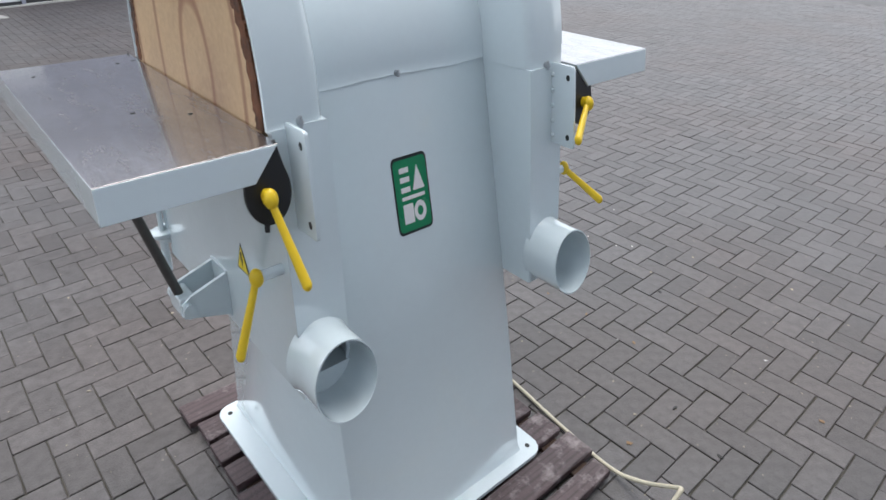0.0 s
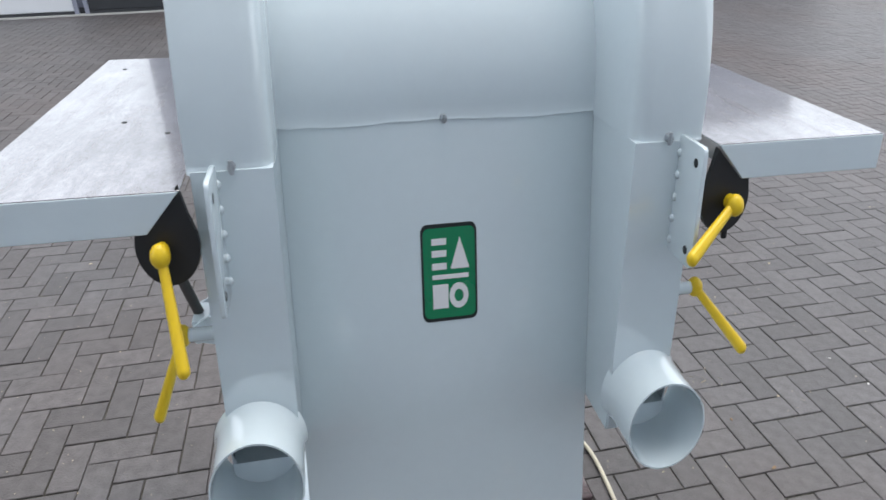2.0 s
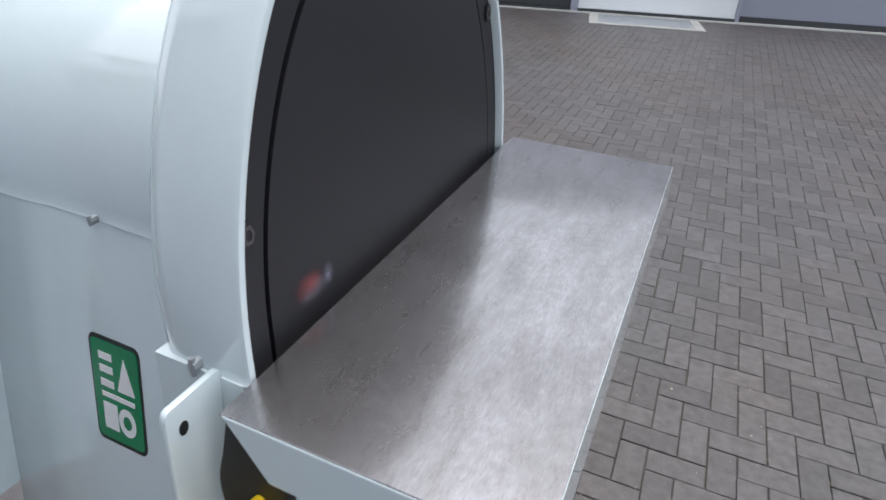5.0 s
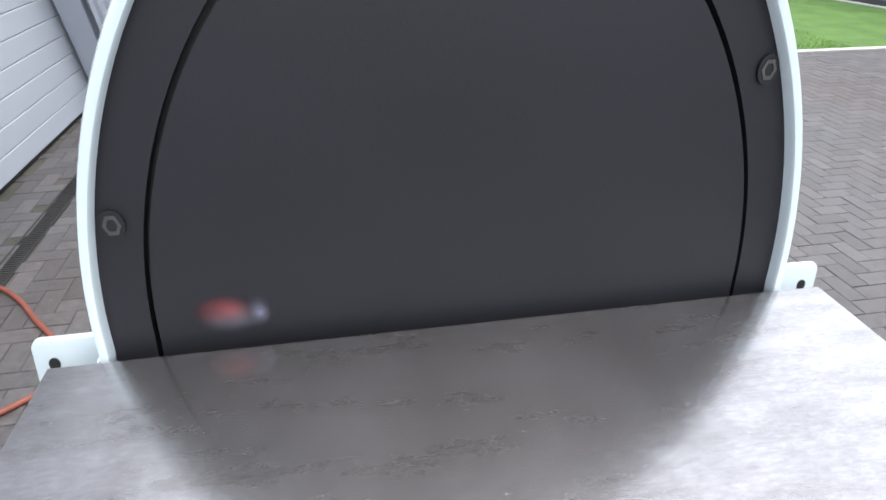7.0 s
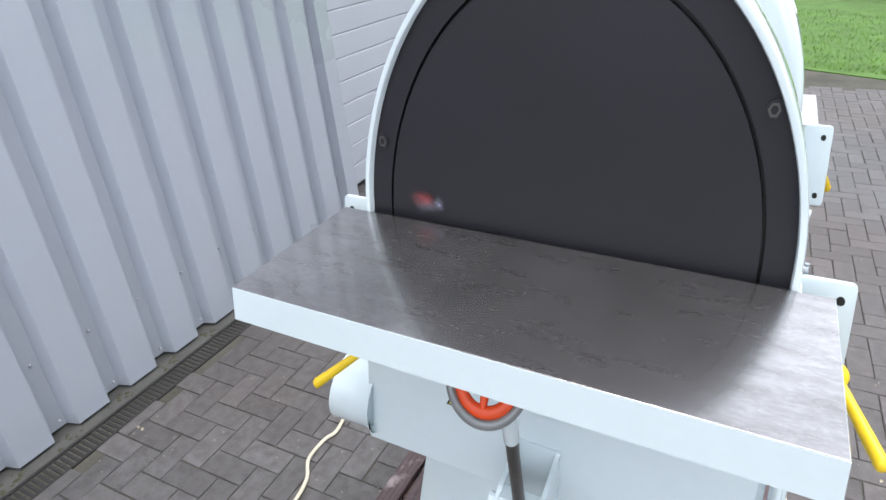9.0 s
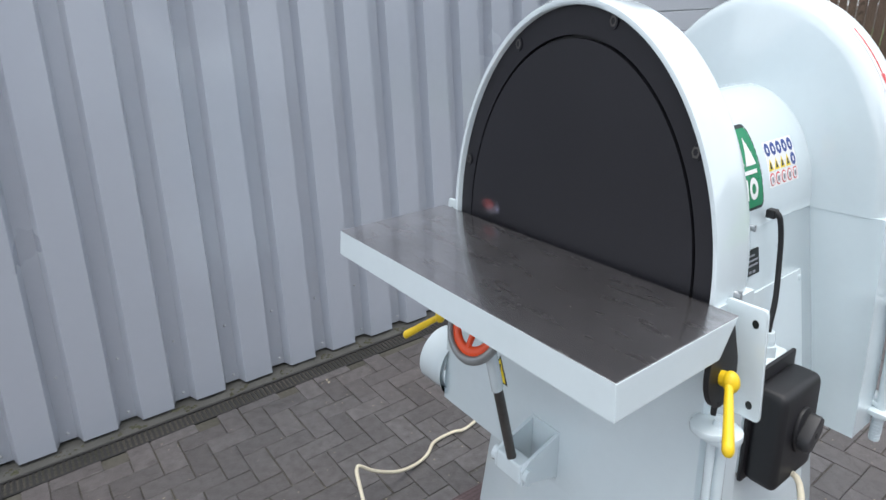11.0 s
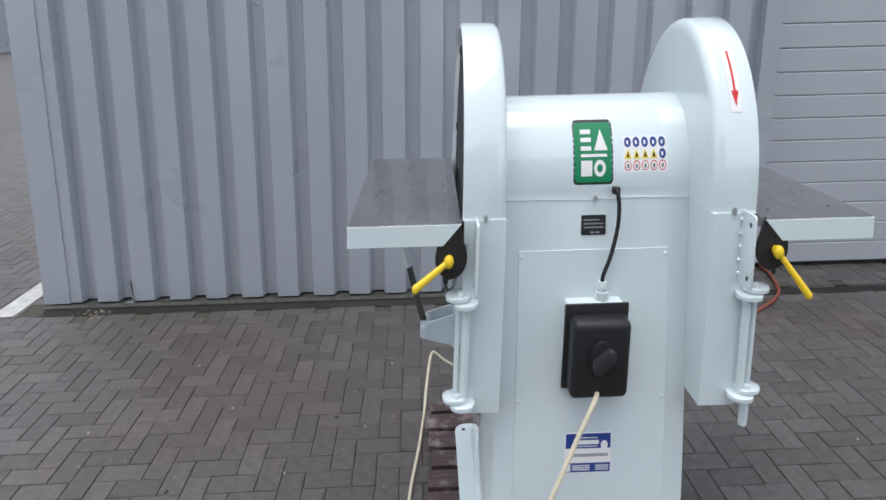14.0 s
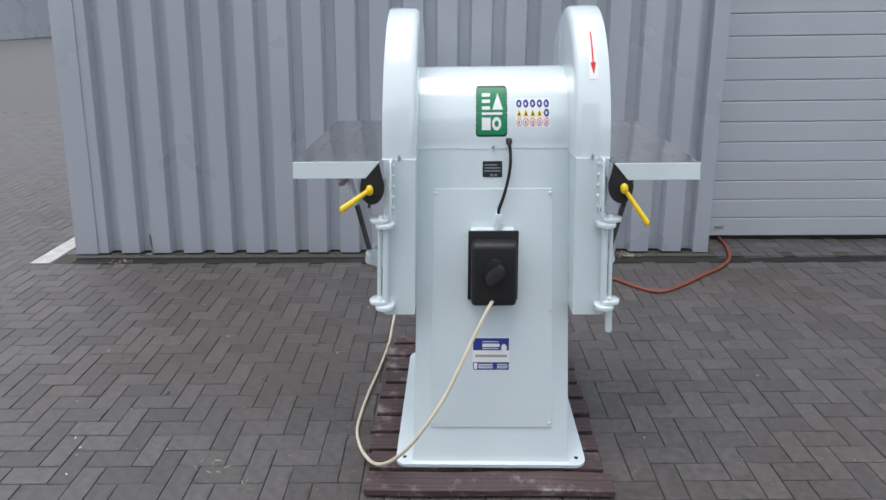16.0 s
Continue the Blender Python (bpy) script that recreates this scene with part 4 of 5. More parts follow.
tagged(mpart("label_print", own, M["white"], panel), kind="stuff")
own = bmesh.new()
for k in range(14):
    skin_rect(-0.052 + 0.0074 * k, -0.0465 + 0.0074 * k, 0.2915, 0.2975, 0.0042, 0.0049, -1, 0, 1, own)
tagged(mpart("label_print", own, M["grey_ink"], panel), kind="stuff")


def maker_badge(x0, x1, z0, z1, side):
    """Green badge with a black border and plain white shapes."""
    w, h = x1 - x0, z1 - z0
    flip = -1 if side > 0 else 1
    base = mpart("maker_badge", skin_rect(x0, x1, z0, z1, -0.0005, 0.0008, side, 0.010, 16), M["ink"], label="green badge with white shapes and a black border")
    mpart("badge_field", skin_rect(x0 + 0.0035, x1 - 0.0035, z0 + 0.0045, z1 - 0.0045, 0, 0.0014, side, 0.008, 16), M["green"], base)
    cx = (x0 + x1) / 2

    def bar(u0, u1, v0, v1, corner=0.0):
        a, b = sorted((cx + flip * u0 * w, cx + flip * u1 * w))
        skin_rect(a, b, z0 + v0 * h, z0 + v1 * h, 0.001, 0.0020, side, corner, 3, own)
    own = bmesh.new()
    for v in (0.795, 0.675, 0.545):
        bar(-0.31, -0.05, v, v + 0.065)
    for k in range(12):
        half = 0.17 * (1 - (k + 0.5) / 12)
        bar(0.19 - half, 0.19 + half, 0.545 + 0.0263 * k, 0.545 + 0.0263 * (k + 1))
    bar(-0.31, 0.34, 0.445, 0.49)
    bar(-0.31, -0.03, 0.14, 0.39)
    n2 = 20
    hole, edge = [], []
    for k in range(n2):
        a = 2 * math.pi * k / n2
        for r, row in ((0.065, hole), (0.135, edge)):
            x, z = cx + flip * 0.16 * w + r * h * math.cos(a), z0 + 0.265 * h + r * h * math.sin(a)
            row.append(own.verts.new((x, face_y(side, z, 0.0020), z)))
    for k in range(n2):
        own.faces.new((hole[k], hole[(k + 1) % n2], edge[(k + 1) % n2], edge[k]))
    tagged(mpart("badge_shape", own, M["white"], base), kind="stuff")


maker_badge(-0.058, 0.046, 0.808, 0.921, -1)
maker_badge(-0.050, 0.042, 0.545, 0.664, 1)

sheet = mpart("pictogram_sheet", skin_rect(0.072, 0.187, 0.830, 0.893, -0.0004, 0.0008, -1, 0.003, 12), M["white"], label="white sheet of safety pictograms")
for j in range(3):
    for i in range(5):
        cx, cz = 0.0845 + 0.0225 * i, 0.882 - 0.0205 * j
        own = bmesh.new()
        if j == 0 or (j == 1 and i == 4):
            skin(circle(cx, cz, 0.0088, 20), 0.0004, 0.0013, -1, own)
            pic = mpart("pictogram", own, M["blue"], sheet)
            own = skin_rect(cx - 0.003, cx + 0.002, cz - 0.0035, cz + 0.003, 0.001, 0.0018, -1, 0.001, 2)
            mpart("pictogram_mark", own, M["white"], sheet)
        elif j == 1:
            skin([(cx - 0.0095, cz - 0.008), (cx + 0.0095, cz - 0.008), (cx, cz + 0.0085)], 0.0004, 0.0013, -1, own)
            mpart("pictogram", own, M["sign_yellow"], sheet)
            mpart("pictogram_mark", skin([(cx - 0.0035, cz - 0.0055), (cx + 0.004, cz - 0.005), (cx + 0.001, cz + 0.003), (cx - 0.001, cz + 0.003)], 0.001, 0.0018, -1), M["ink"], sheet)
        else:
            skin(circle(cx, cz, 0.0092, 20), 0.0004, 0.0012, -1, own)
            mpart("pictogram", own, M["red"], sheet)
            mpart("pictogram_field", skin(circle(cx, cz, 0.0074, 20), 0.0006, 0.0016, -1), M["white"], sheet)
            mpart("pictogram_mark", skin_rect(cx - 0.003, cx + 0.003, cz - 0.004, cz + 0.0035, 0.001, 0.0022, -1, 0.001, 2), M["grey_ink"], sheet)

# red arrow on a white strip, on the curved edge of one hood
own = lathe([(0.288, 0.3109), (0.288, 0.3123), (0.316, 0.3123), (0.316, 0.3109)], [radians(180 - a) for a in (31, 35, 39, 43, 47, 51, 55, 57)])
strip = mpart("arrow_strip", own, M["white"], label="white strip with a red arrow")
own = lathe([(0.2995, 0.3120), (0.2995, 0.3129), (0.3045, 0.3129), (0.3045, 0.3120)], [radians(180 - a) for a in (38, 42, 46, 50, 55)])
mpart("arrow", own, M["red"], strip)
own = bmesh.new()
tri = [own.verts.new((x, 0.3130 * math.cos(radians(180 - a)), 0.785 + 0.3130 * math.sin(radians(180 - a)))) for x, a in ((0.293, 38.5), (0.311, 38.5), (0.302, 33))]
own.faces.new(tri)
mpart("arrow_head", own, M["red"], strip)

# ---- pallet and cables ----
pallet = thing("pallet", -0.015, 0.08, 0, "worn pallet of purple-brown stained boards under the machine", "pallet")
rng = random.Random(5)
y, k = -0.512, 0
while y < 0.60:
    w = min(0.098 + rng.uniform(-0.010, 0.010), 0.635 - y)
    xl, xr = -0.478 + rng.uniform(-0.02, 0.012), 0.475 + rng.uniform(-0.02, 0.012)
    own = box((xl, y - 0.08, 0.015), (xr, y + w - 0.08, 0.047 - rng.uniform(0, 0.002)), 0.004)
    bmesh.ops.subdivide_edges(own, edges=[e for e in own.edges if e.calc_length() > 0.5], cuts=14)
    for v in own.verts:
        v.co.y += 0.004 * math.sin(7 * v.co.x + k) + rng.uniform(-0.0015, 0.0015)
        v.co.z += rng.uniform(-0.0015, 0.0005)
    part("board", own, M["pallet"], pallet)
    y += w + rng.uniform(0.018, 0.027)
    k += 1
for x in (-0.42, 0.0, 0.40):
    part("bearer", box((x - 0.035, -0.57, 0.0), (x + 0.035, 0.53, 0.0155), 0.002), M["pallet_dark"], pallet)

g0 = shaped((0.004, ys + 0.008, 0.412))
cable = thing("power_cable", -0.48, -0.45, 0, "cream power cable from the switch across the pallet to the bricks", "cable")
pts = [g0, (-0.008, -0.375, 0.765), (-0.07, -0.43, 0.66), (-0.155, -0.49, 0.49), (-0.226, -0.52, 0.374), (-0.31, -0.52, 0.25), (-0.385, -0.48, 0.15), (-0.45, -0.42, 0.085), (-0.505, -0.33, 0.045), (-0.55, -0.22, 0.014), (-0.577, -0.10, 0.010),
       (-0.566, 0.12, 0.010), (-0.538, 0.35, 0.010), (-0.515, 0.60, 0.012), (-0.505, 0.72, 0.06), (-0.482, 0.83, 0.160), (-0.470, 0.852, 0.185), (-0.455, 0.855, 0.182), (-0.40, 0.855, 0.13), (-0.30, 0.87, 0.06), (-0.20, 0.90, 0.016), (-0.12, 0.925, 0.010), (-0.05, 0.972, 0.010), (0.05, 0.975, 0.010), (0.12, 0.96, 0.010), (0.33, 1.02, 0.010), (0.55, 1.10, 0.010)]
own = tube([Vector(p) - Vector((-0.48, -0.45, 0)) for p in pts], 0.0070, 10, 6)
part("sheath", own, M["cream"], cable, smooth=60)

hose = thing("air_hose", 1.5, 1.5, 0, "orange-red air hose lying on the bricks from under the door", "hose")
pts = [(1.94, 2.30, 0.014), (1.93, 2.16, 0.013), (1.92, 2.06, 0.013), (1.88, 1.90, 0.014), (1.82, 1.76, 0.012), (1.70, 1.63, 0.012), (1.53, 1.50, 0.012), (1.36, 1.36, 0.012), (1.178, 1.255, 0.012), (1.05, 1.32, 0.012), (0.94, 1.44, 0.012), (0.86, 1.475, 0.012), (0.80, 1.545, 0.012), (0.70, 1.60, 0.012)]
own = tube([Vector(p) - Vector((1.5, 1.5, 0)) for p in pts], 0.0115, 10, 7)
part("hose_wall", own, M["hose"], hose, smooth=60)

# ---- litter on the bricks ----
rng = random.Random(11)


def scrap(name, x, y, size, mat, label, category):
    """A small curled scrap with a little thickness."""
    own = bmesh.new()
    a, n = rng.uniform(0, 6.28), 7
    rim_pts = []
    for k in range(n):
        t = 2 * math.pi * k / n
        r = size * rng.uniform(0.6, 1.0)
        u, v = r * math.cos(t), 0.5 * r * math.sin(t)
        rim_pts.append((u * math.cos(a) - v * math.sin(a), u * math.sin(a) + v * math.cos(a), 0.002 + 0.25 * abs(u) * rng.random()))
    top = [own.verts.new((p[0], p[1], p[2] + 0.0015)) for p in rim_pts]
    bot = [own.verts.new(p) for p in rim_pts]
    own.faces.new(top), own.faces.new(bot[::-1])
    for k in range(n):
        own.faces.new((bot[k], bot[(k + 1) % n], top[(k + 1) % n], top[k]))
    ob = part(name, own, mat)
    ob.matrix_basis = pose(x, y, 0)
    return tagged(ob, label, category, group="litter on the yard")


for x, y in ((-1.137, 0.038), (1.959, 0.347), (-1.132, 0.291), (-0.66, 0.59), (-1.129, -0.178), (-1.28, 0.98)):
    scrap("dry_leaf", x, y, rng.uniform(0.008, 0.016), M["dry"], "small dry brown leaf scrap on the bricks", "leaf")
for x, y in ((0.675, -0.155), (-1.718, -0.398), (-1.096, 0.235), (-1.755, -0.241), (-1.813, -0.18), (-1.45, 0.7), (-2.1, -0.5), (0.8, 0.95), (-1.75, 1.1)):
    scrap("paper_scrap", x, y, rng.uniform(0.005, 0.010), M["chip"], "tiny pale paper scrap on the bricks", "litter")
for x, y in ((-0.929, 0.602), (-0.845, 0.823), (-1.55, 0.15)):
    scrap("dark_pebble", x, y, 0.016, M["iron"], "small dark pebble on the bricks", "pebble")
verts, faces = [], []
for cx, cy, n, spread in ((-1.156, -0.367, 9, 0.04), (-0.978, -0.446, 4, 0.03), (1.13, 1.875, 70, 0.045), (-2.65, 1.76, 40, 0.06)):
    for k in range(n):
        x, y, a, q = rng.gauss(cx, spread), min(rng.gauss(cy, spread * 0.5), 1.90), rng.uniform(0, 6.28), rng.uniform(0.012, 0.03)
        dx, dy, z = math.cos(a) * q, math.sin(a) * q, rng.uniform(0.002, 0.02)
        i = len(verts)
        thick = 0.08 if cy < 0 else 0.15
        verts += [(x, y, z), (x + dx, y + dy, z + 0.004), (x + dx - dy * thick, y + dy + dx * thick, z + 0.006), (x - dy * thick, y + dx * thick, z + 0.003)]
        faces.append((i, i + 1, i + 2, i + 3))
for k in range(1500):
    x, y = rng.uniform(-3.2, 2.6), rng.uniform(-2.2, 1.72)
    if -0.52 < x < 0.52 and -0.5 < y < 0.66:
        continue
    a, q = rng.uniform(0, 6.28), rng.uniform(0.0012, 0.0045) * (2.2 if rng.random() < 0.06 else 1)
    dx, dy, z = math.cos(a) * q, math.sin(a) * q, 0.0015
    i = len(verts)
    verts += [(x - dx, y - dy, z), (x + dy * 0.6, y - dx * 0.6, z + 0.001), (x + dx, y + dy, z), (x - dy * 0.6, y + dx * 0.6, z + q * 0.5)]
    faces.append((i, i + 1, i + 2, i + 3))
me = bpy.data.meshes.new("straw")
me.from_pydata(verts, [], faces)
me.materials.append(M["straw"])
tagged(new("straw", me), "scattered pale grit, dry straw and leaf crumbs", "litter", kind="stuff")

verts, faces = [], []
for k in range(20):
    gx = GROOVE + 0.242 * (k - 5)
    for q in range(12):
        x, y, r = rng.gauss(gx, 0.03), rng.uniform(1.885, 1.94), rng.uniform(0.004, 0.012)
        if -3.0 < x < 1.65:
            i = len(verts)
            verts += [(x - r, y - r, 0.003), (x + r, y - r * 0.8, 0.003), (x + r * 0.9, y + r, 0.003), (x - r, y + r * 0.7, 0.003), (x, y, 0.004 + r * 0.6)]
            faces += [(i, i + 1, i + 4), (i + 1, i + 2, i + 4), (i + 2, i + 3, i + 4), (i + 3, i, i + 4)]
me = bpy.data.meshes.new("moss")
me.from_pydata(verts, [], faces)
me.materials.append(M["moss"])
tagged(new("moss", me), "dirt and moss at the foot of the metal wall", "moss", kind="stuff")

# ---- waste container, timber and greenery beyond the yard ----
bin_ob = thing("waste_container", 6.42, 1.13, 0, "galvanised steel wheeled waste container with a rounded lid", "waste container")


def cpart(name, bm, mat, parent=None, label="", smooth=False):
    return part(name, bm, mat, parent or bin_ob, label, smooth)


own = bmesh.new()
lo = [own.verts.new(p) for p in ((-0.28, -0.44, 0.25), (0.42, -0.44, 0.25), (0.42, 0.44, 0.25), (-0.28, 0.44, 0.25))]
hi = [own.verts.new(p) for p in ((-0.38, -0.455, 1.24), (0.52, -0.455, 1.24), (0.52, 0.455, 1.24), (-0.38, 0.455, 1.24))]
own.faces.new(lo[::-1]), own.faces.new(hi)
for i in range(4):
    own.faces.new((lo[i], lo[(i + 1) % 4], hi[(i + 1) % 4], hi[i]))
bmesh.ops.bevel(own, geom=own.edges[:], offset=0.03, segments=2, affect="EDGES", profile=0.5)
body = cpart("body", own, M["zinc"], smooth=40)
cpart("top_frame", box((-0.41, -0.48, 1.23), (0.55, 0.48, 1.285), 0.012), M["zinc"])
out = [(-0.40, 1.286), (-0.36, 1.38)] + [(0.07 - 0.40 * math.cos(math.pi * k / 14), 1.40 + 0.15 * math.sin(math.pi * k / 14)) for k in range(1, 14)] + [(0.50, 1.38), (0.54, 1.286)]
own = prism(out, "y", -0.47, 0.47, bevel=0.01)
lid = cpart("lid", own, M["lid_grey"], label="pale grey rounded lid", smooth=40)
for z in (1.30, 1.36):
    cpart("hinge_pin", rod((0.30, -0.47, z + 0.1), (0.30, -0.53, z + 0.1), 0.012, None, 10), M["zinc"], lid)
for y, w in ((-0.34, 0.035), (0.34, 0.035)):
    cpart("rib", box((-0.372, y - w, 0.42), (-0.338, y + w, 1.21), 0.008), M["zinc"], body)
for y in (-0.14, 0.14):
    cpart("handle", tube([(-0.36, y - 0.07, 1.10), (-0.42, y - 0.07, 1.12), (-0.42, y + 0.07, 1.12), (-0.36, y + 0.07, 1.10)], 0.012, 8), M["zinc"], body)
for y in (-0.45, 0.45):
    own = rod((0.05, y, 1.12), (0.05, y + (0.07 if y > 0 else -0.07), 1.12), 0.022, None, 14)
    cpart("trunnion", own, M["zinc"], body)
for x in (-0.22, 0.32):
    for y in (-0.40, 0.40):
        fork = cpart("caster_fork", box((x - 0.05, y - 0.045, 0.16), (x + 0.05, y + 0.045, 0.28), 0.008), M["far_white"])
        own = ring(x, 0.09, 0.045, 0.09, "y", y - 0.025, y + 0.025, 24)
        wheel_ob = cpart("wheel", own, M["rubber"], smooth=40)
        cpart("wheel_rim", rod((x, y - 0.022, 0.09), (x, y + 0.022, 0.09), 0.047, None, 20), M["zinc"], wheel_ob)
rng = random.Random(21)
for k in range(7):
    w = 0.045 + 0.02 * rng.random()
    own = box((-0.014, -w, 0), (0.014, w, 1.0 + 0.25 * rng.random()), 0.003)
    ob = part("loose_board", own, M["timber"])
    ob.matrix_basis = pose(7.72 + 0.12 * k, 0.86 - 0.05 * k + 0.03 * rng.random(), 0.004, -3 - 3 * rng.random(), -20 - rng.random() * 4, rng.uniform(-12, 12))
    tagged(ob, "weathered brown timber board leaning by the container", "board", group="leaning boards")
fence = thing("timber_fence", 10.0, 3.55, 0, "weathered brown vertical board fence behind the container", "fence")
for k in range(46):
    h = 2.3 + rng.uniform(-0.05, 0.05)
    own = box((rng.uniform(-0.01, 0.01), -2.3 + 0.14 * k, 0), (0.025 + rng.uniform(-0.01, 0.01), -2.3 + 0.14 * k + 0.125, h), 0.003)
    part("board", own, M["timber"], fence)
part("rail", box((0.035, -2.3, 0.5), (0.08, 4.1, 0.6)), M["timber"], fence)
part("rail", box((0.035, -2.3, 1.7), (0.08, 4.1, 1.8)), M["timber"], fence)


def shrub(x, y, h, r, seed):
    """A bush: stems and a crown of many small leaves with gaps."""
    rs = random.Random(seed)
    ob = thing("shrub", x, y, 0, "dark green leafy shrub at the lawn's far edge", "shrub", group="shrubs")
    own = bmesh.new()
    tips = []
    for k in range(9):
        a, lean = rs.uniform(0, 6.28), rs.uniform(0.2, 0.9) * r
        tip = (lean * math.cos(a), lean * math.sin(a), h * rs.uniform(0.5, 0.95))
        rod((0, 0, 0), tip, 0.035, 0.01, 6, own)
        tips.append(tip)
    part("stem", own, M["bark"], ob)
    vs, fs = [], []
    for k in range(3200):
        c = rs.choice(tips)
        p = Vector((c[0] + rs.gauss(0, 0.3 * r), c[1] + rs.gauss(0, 0.3 * r), max(0.05, c[2] + rs.gauss(-0.15 * h, 0.2 * h))))
        d, e = Vector((rs.uniform(-1, 1), rs.uniform(-1, 1), rs.uniform(-0.6, 0.6))).normalized(), Vector((rs.uniform(-1, 1), rs.uniform(-1, 1), rs.uniform(-1, 1))).normalized()
        q = rs.uniform(0.05, 0.09)
        i = len(vs)
        vs += [p - d * q, p + e * q * 0.4, p + d * q, p - e * q * 0.4]
        fs.append((i, i + 1, i + 2, i + 3))
    me = bpy.data.meshes.new("crown")
    me.from_pydata(vs, [], fs)
    me.materials.append(M["leaf"])
    new("crown", me).parent = ob


for k, (x, y, h, r) in enumerate(((14.5, 0.3, 2.4, 1.3), (12.5, -2.6, 2.2, 1.3), (13.5, -4.8, 2.6, 1.5), (14.5, -7.5, 2.4, 1.5), (15.5, 2.0, 2.6, 1.5))):
    shrub(x, y, h, r, 30 + k)

# ---- far buildings ----
far = thing("far_building", -0.8, -10.2, 0, "long white and grey building across the yard", "building", rz=12)
wall_far = part("wall", box((-12, -6, 0), (3.75, -0.30, 5.9)), M["far_grey"], far)
part("low_wing", box((3.75, -6, 0), (14, -0.30, 2.6)), M["far_grey"], far)
part("plinth", box((-12, -0.30, 0), (14, -0.26, 0.10)), M["far_dark"], far)
part("roof_edge", box((-12.1, -6.1, 5.9), (3.85, -0.18, 6.1), 0.02), M["far_grey"], far)
part("roof_edge", box((3.86, -6.1, 2.6), (14.1, -0.18, 2.75), 0.02), M["far_grey"], far)


def far_bay(x0, x1, mat, name, label, top=3.6):
    """A bay of the long facade, with its frame."""
    ob = part(name, box((x0, -0.30, 0.06), (x1, -0.22, top), 0.01), mat, far, label)
    part("frame", box((x0 - 0.06, -0.30, 0.0), (x0, -0.19, top + 0.06), 0.004), M["far_grey"], ob)
    part("frame", box((x1, -0.30, 0.0), (x1 + 0.06, -0.19, top + 0.06), 0.004), M["far_grey"], ob)
    part("sill", box((x0, -0.30, 0.0), (x1, -0.20, 0.06)), M["far_dark"], ob)


far_bay(0.0, 2.45, M["far_white"], "door", "white door panel")
# the two doorways are solid panels, their dark insides only coloured on
far_bay(2.57, 4.4, M["far_dark"], "doorway", "solid panel coloured as the shade inside a doorway", 2.3)
far_bay(-5.4, -3.95, M["far_white"], "door", "white door panel")
far_bay(-7.2, -5.52, M["far_dark"], "doorway", "solid panel coloured as the shade inside a doorway")
far_bay(4.6, 7.0, M["far_white"], "door", "white door panel", 2.3)
for x0, x1 in ((0.55, 2.25), (-4.75, -2.85)):
    own = bmesh.new()
    for lo_p, hi_p in (((x0, 0.62), (x1, 0.74)), ((x0, -0.14), (x0 + 0.14, 0.62)), ((x1 - 0.14, -0.14), (x1, 0.62))):
        box((*lo_p, -0.02), (*hi_p, 0.012), 0.004, own)
    part("threshold", own, M["concrete"], far, "pale concrete threshold frame")
    part("grating", box((x0 + 0.14, -0.14, -0.02), (x1 - 0.14, 0.62, 0.006)), M["zinc"], far)
part("kerb_edge", box((-12, -0.26, -0.02), (14, -0.14, 0.02), 0.004), M["concrete"], far)

shed = thing("far_shed", -37.5, 43, 0, "plain grey metal shed far across the yard", "building")
part("wall", box((-22, -2, 0), (5.0, 10, 9), 0.05), M["cladding"], shed)
part("plinth", box((-22, -2.1, 0), (5.0, -2, 0.35)), M["far_dark"], shed)
part("roof", box((-22.3, -2.3, 9), (5.3, 10.3, 9.3)), M["far_grey"], shed)
# added leafy mass, stands in for a dark gap beside the shed
dark = thing("far_gap_foliage", -31, 60, 0, "dark leafy mass added to fill the gap beside the far shed", "hedge")
vs, fs = [], []
rs = random.Random(8)
for k in range(4000):
    p = Vector((rs.uniform(-8, 14), rs.uniform(-1.5, 1.5), rs.uniform(0, 9)))
    d, e = Vector((rs.uniform(-1, 1), rs.uniform(-1, 1), rs.uniform(-1, 1))).normalized() * 0.6, Vector((rs.uniform(-1, 1), rs.uniform(-1, 1), rs.uniform(-1, 1))).normalized() * 0.4
    i = len(vs)
    vs += [p - d, p + e, p + d, p - e]
    fs.append((i, i + 1, i + 2, i + 3))
me = bpy.data.meshes.new("crown")
me.from_pydata(vs, [], fs)
me.materials.append(M["leaf"])
new("crown", me).parent = dark

# ---- paving bricks, herringbone ----
BW = 0.097
DRAIN = 1.765
TURN = math.cos(radians(1.0)), math.sin(radians(1.0))
paving = thing("pavement", 0, 0, 0, "grey clay bricks laid in herringbone with sandy joints", "pavement", kind="structure")
paving.matrix_basis = pose(0, 0, 0, 0, 0, 1.0)


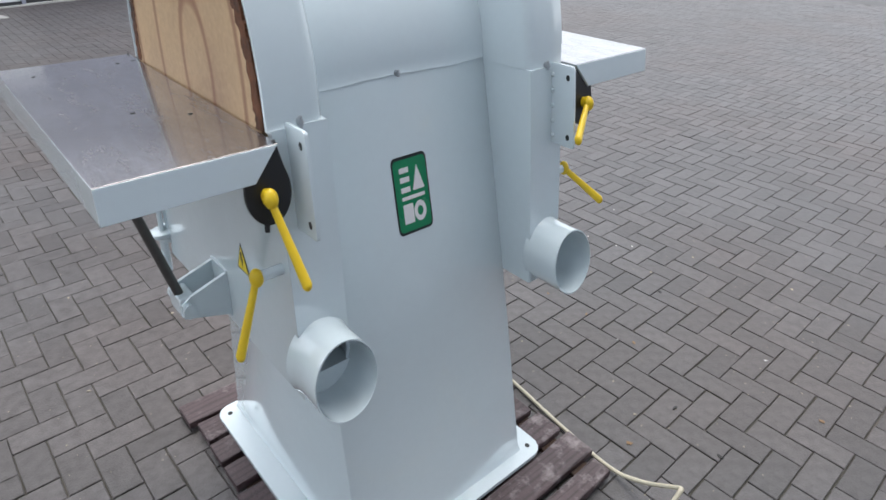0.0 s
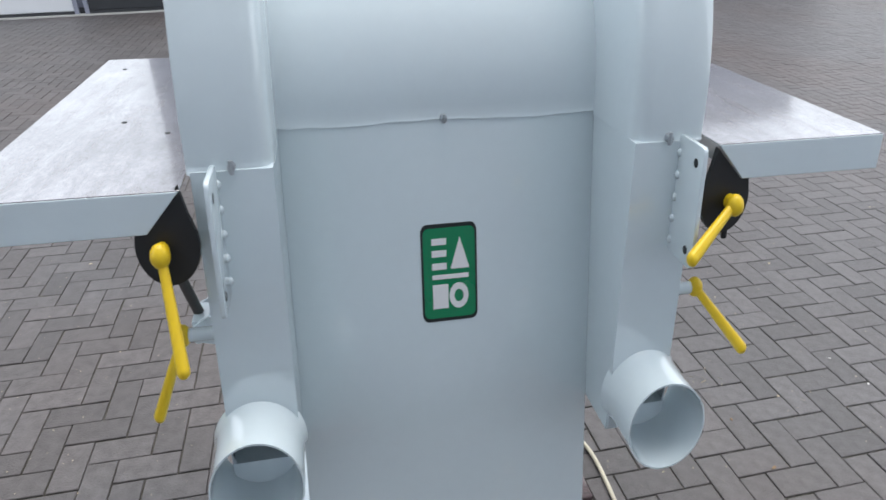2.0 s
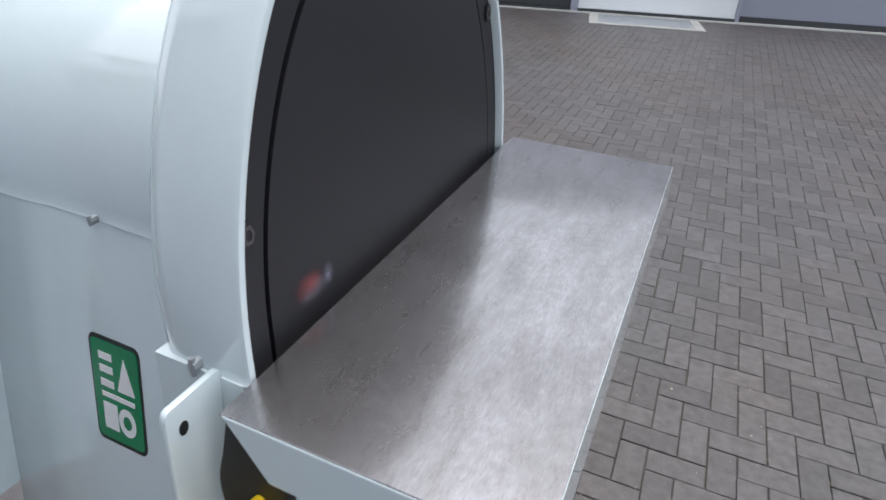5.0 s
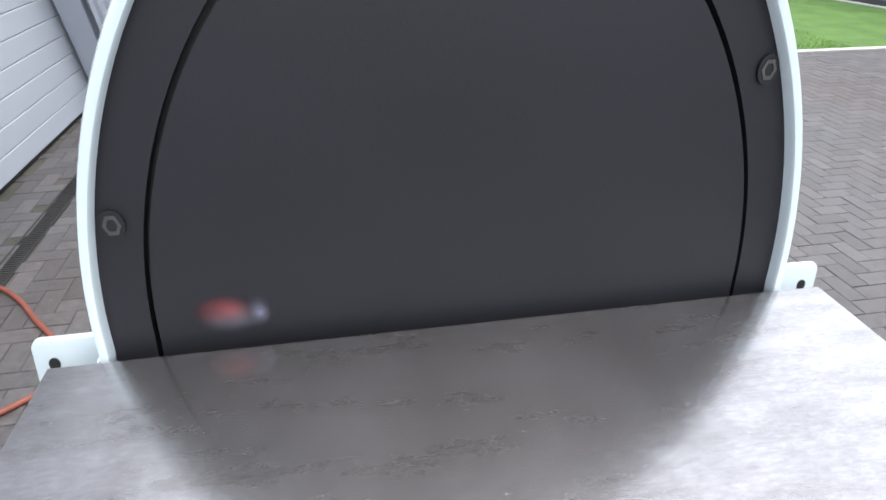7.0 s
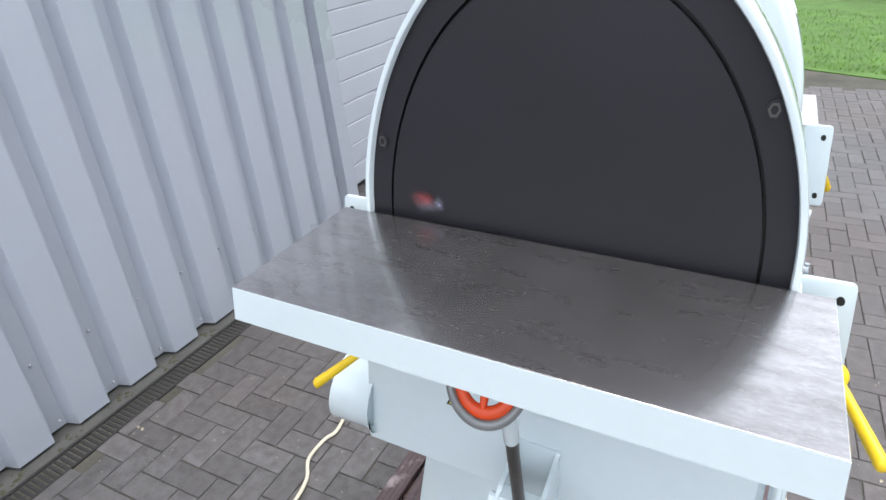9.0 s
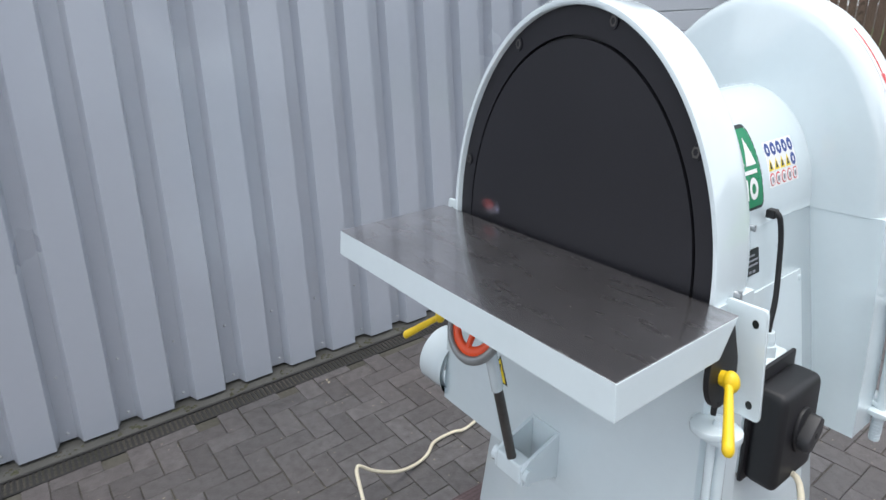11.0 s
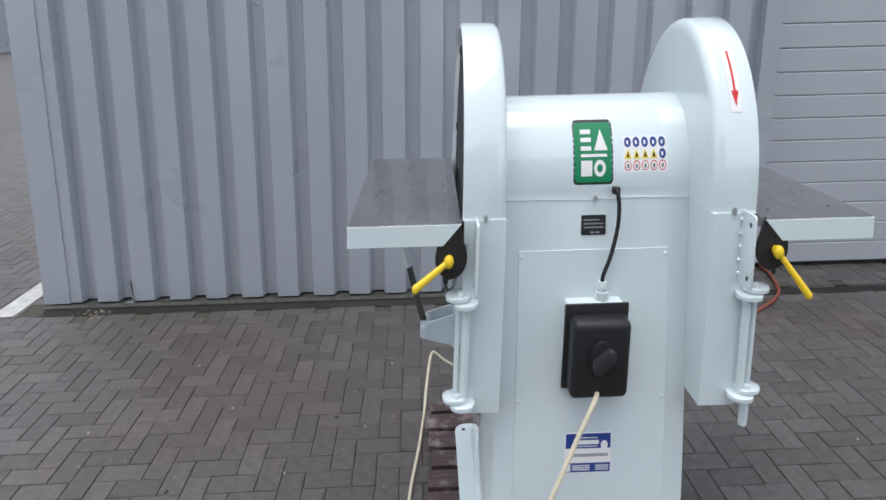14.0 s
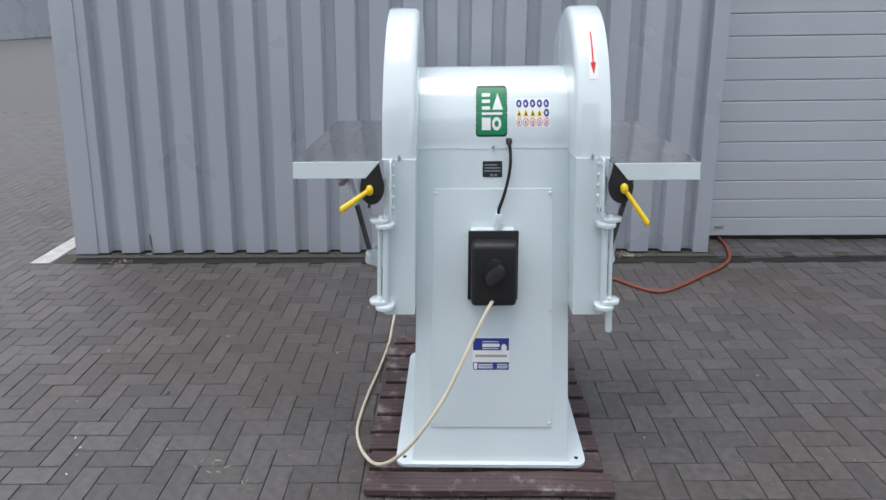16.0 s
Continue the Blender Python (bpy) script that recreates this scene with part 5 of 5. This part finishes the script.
def brick_data(long_x):
    """A paver with a chamfered top, its corner at the origin."""
    w, h, j = (2 * BW, BW, 0.0018) if long_x else (BW, 2 * BW, 0.0018)
    c = 0.0024
    vs = [(j, j, -0.03), (w - j, j, -0.03), (w - j, h - j, -0.03), (j, h - j, -0.03), (j, j, -c), (w - j, j, -c), (w - j, h - j, -c), (j, h - j, -c),
          (j + c, j + c, 0), (w - j - c, j + c, 0), (w - j - c, h - j - c, 0), (j + c, h - j - c, 0)]
    fs = [(i + a, (i + 1) % 4 + a, (i + 1) % 4 + a + 4, i + a + 4) for a in (0, 4) for i in range(4)] + [(8, 9, 10, 11)]
    return vs, fs


def laid(x, y):
    if not (-12.4 < x < 5.87 and -10.9 < y < 9.1):
        return False
    if y > DRAIN and x > -3.35:
        return (1.76 < x < 4.7 and 1.89 < y < 2.2) or x < -3.12
    return True


rng = random.Random(3)
kinds = []
for long_x in (True, False):
    vs, fs = brick_data(long_x)
    me = bpy.data.meshes.new("brick")
    me.from_pydata(vs, [], fs)
    me.materials.append(M["brick"])
    kinds.append((me, vs, fs))
singles, verts, faces = 0, [], []
for j in range(-124, 104):
    for i in range(-136, 72):
        k = (i + j) % 4
        if k not in (0, 2):
            continue
        long_x = k == 0
        x, y = -0.0310 + BW * i, -0.0303 + BW * j
        mx, my = x + (BW if long_x else BW / 2), y + (BW / 2 if long_x else BW)
        if not laid(mx * TURN[0] - my * TURN[1], mx * TURN[1] + my * TURN[0]):
            continue
        x, y = x + rng.uniform(-0.0013, 0.0013), y + rng.uniform(-0.0013, 0.0013)
        dz, tx, ty = rng.uniform(-0.0012, 0.0004), rng.uniform(-0.007, 0.007), rng.uniform(-0.007, 0.007)
        me, vs, fs = kinds[0 if long_x else 1]
        if -1.85 < x < -0.62 and -0.75 < y < 1.5 and singles < 300:
            ob = new("brick", me)
            ob.parent = paving
            ob.matrix_basis = pose(x, y, dz, math.degrees(tx), math.degrees(ty), rng.uniform(-0.6, 0.6))
            singles += 1
        else:
            n = len(verts)
            edge = (DRAIN - x * TURN[1]) / TURN[0] if y < DRAIN and x > -3.35 else 99
            verts += [(x + a, min(y + b, edge), dz + c + a * ty + b * tx) for a, b, c in vs]
            faces += [tuple(n + q for q in f) for f in fs]
me = bpy.data.meshes.new("bricks")
me.from_pydata(verts, [], faces)
me.materials.append(M["bricks"])
rest = new("bricks", me)
rest.parent = paving
tagged(rest, "grey clay pavers further off", kind="stuff")
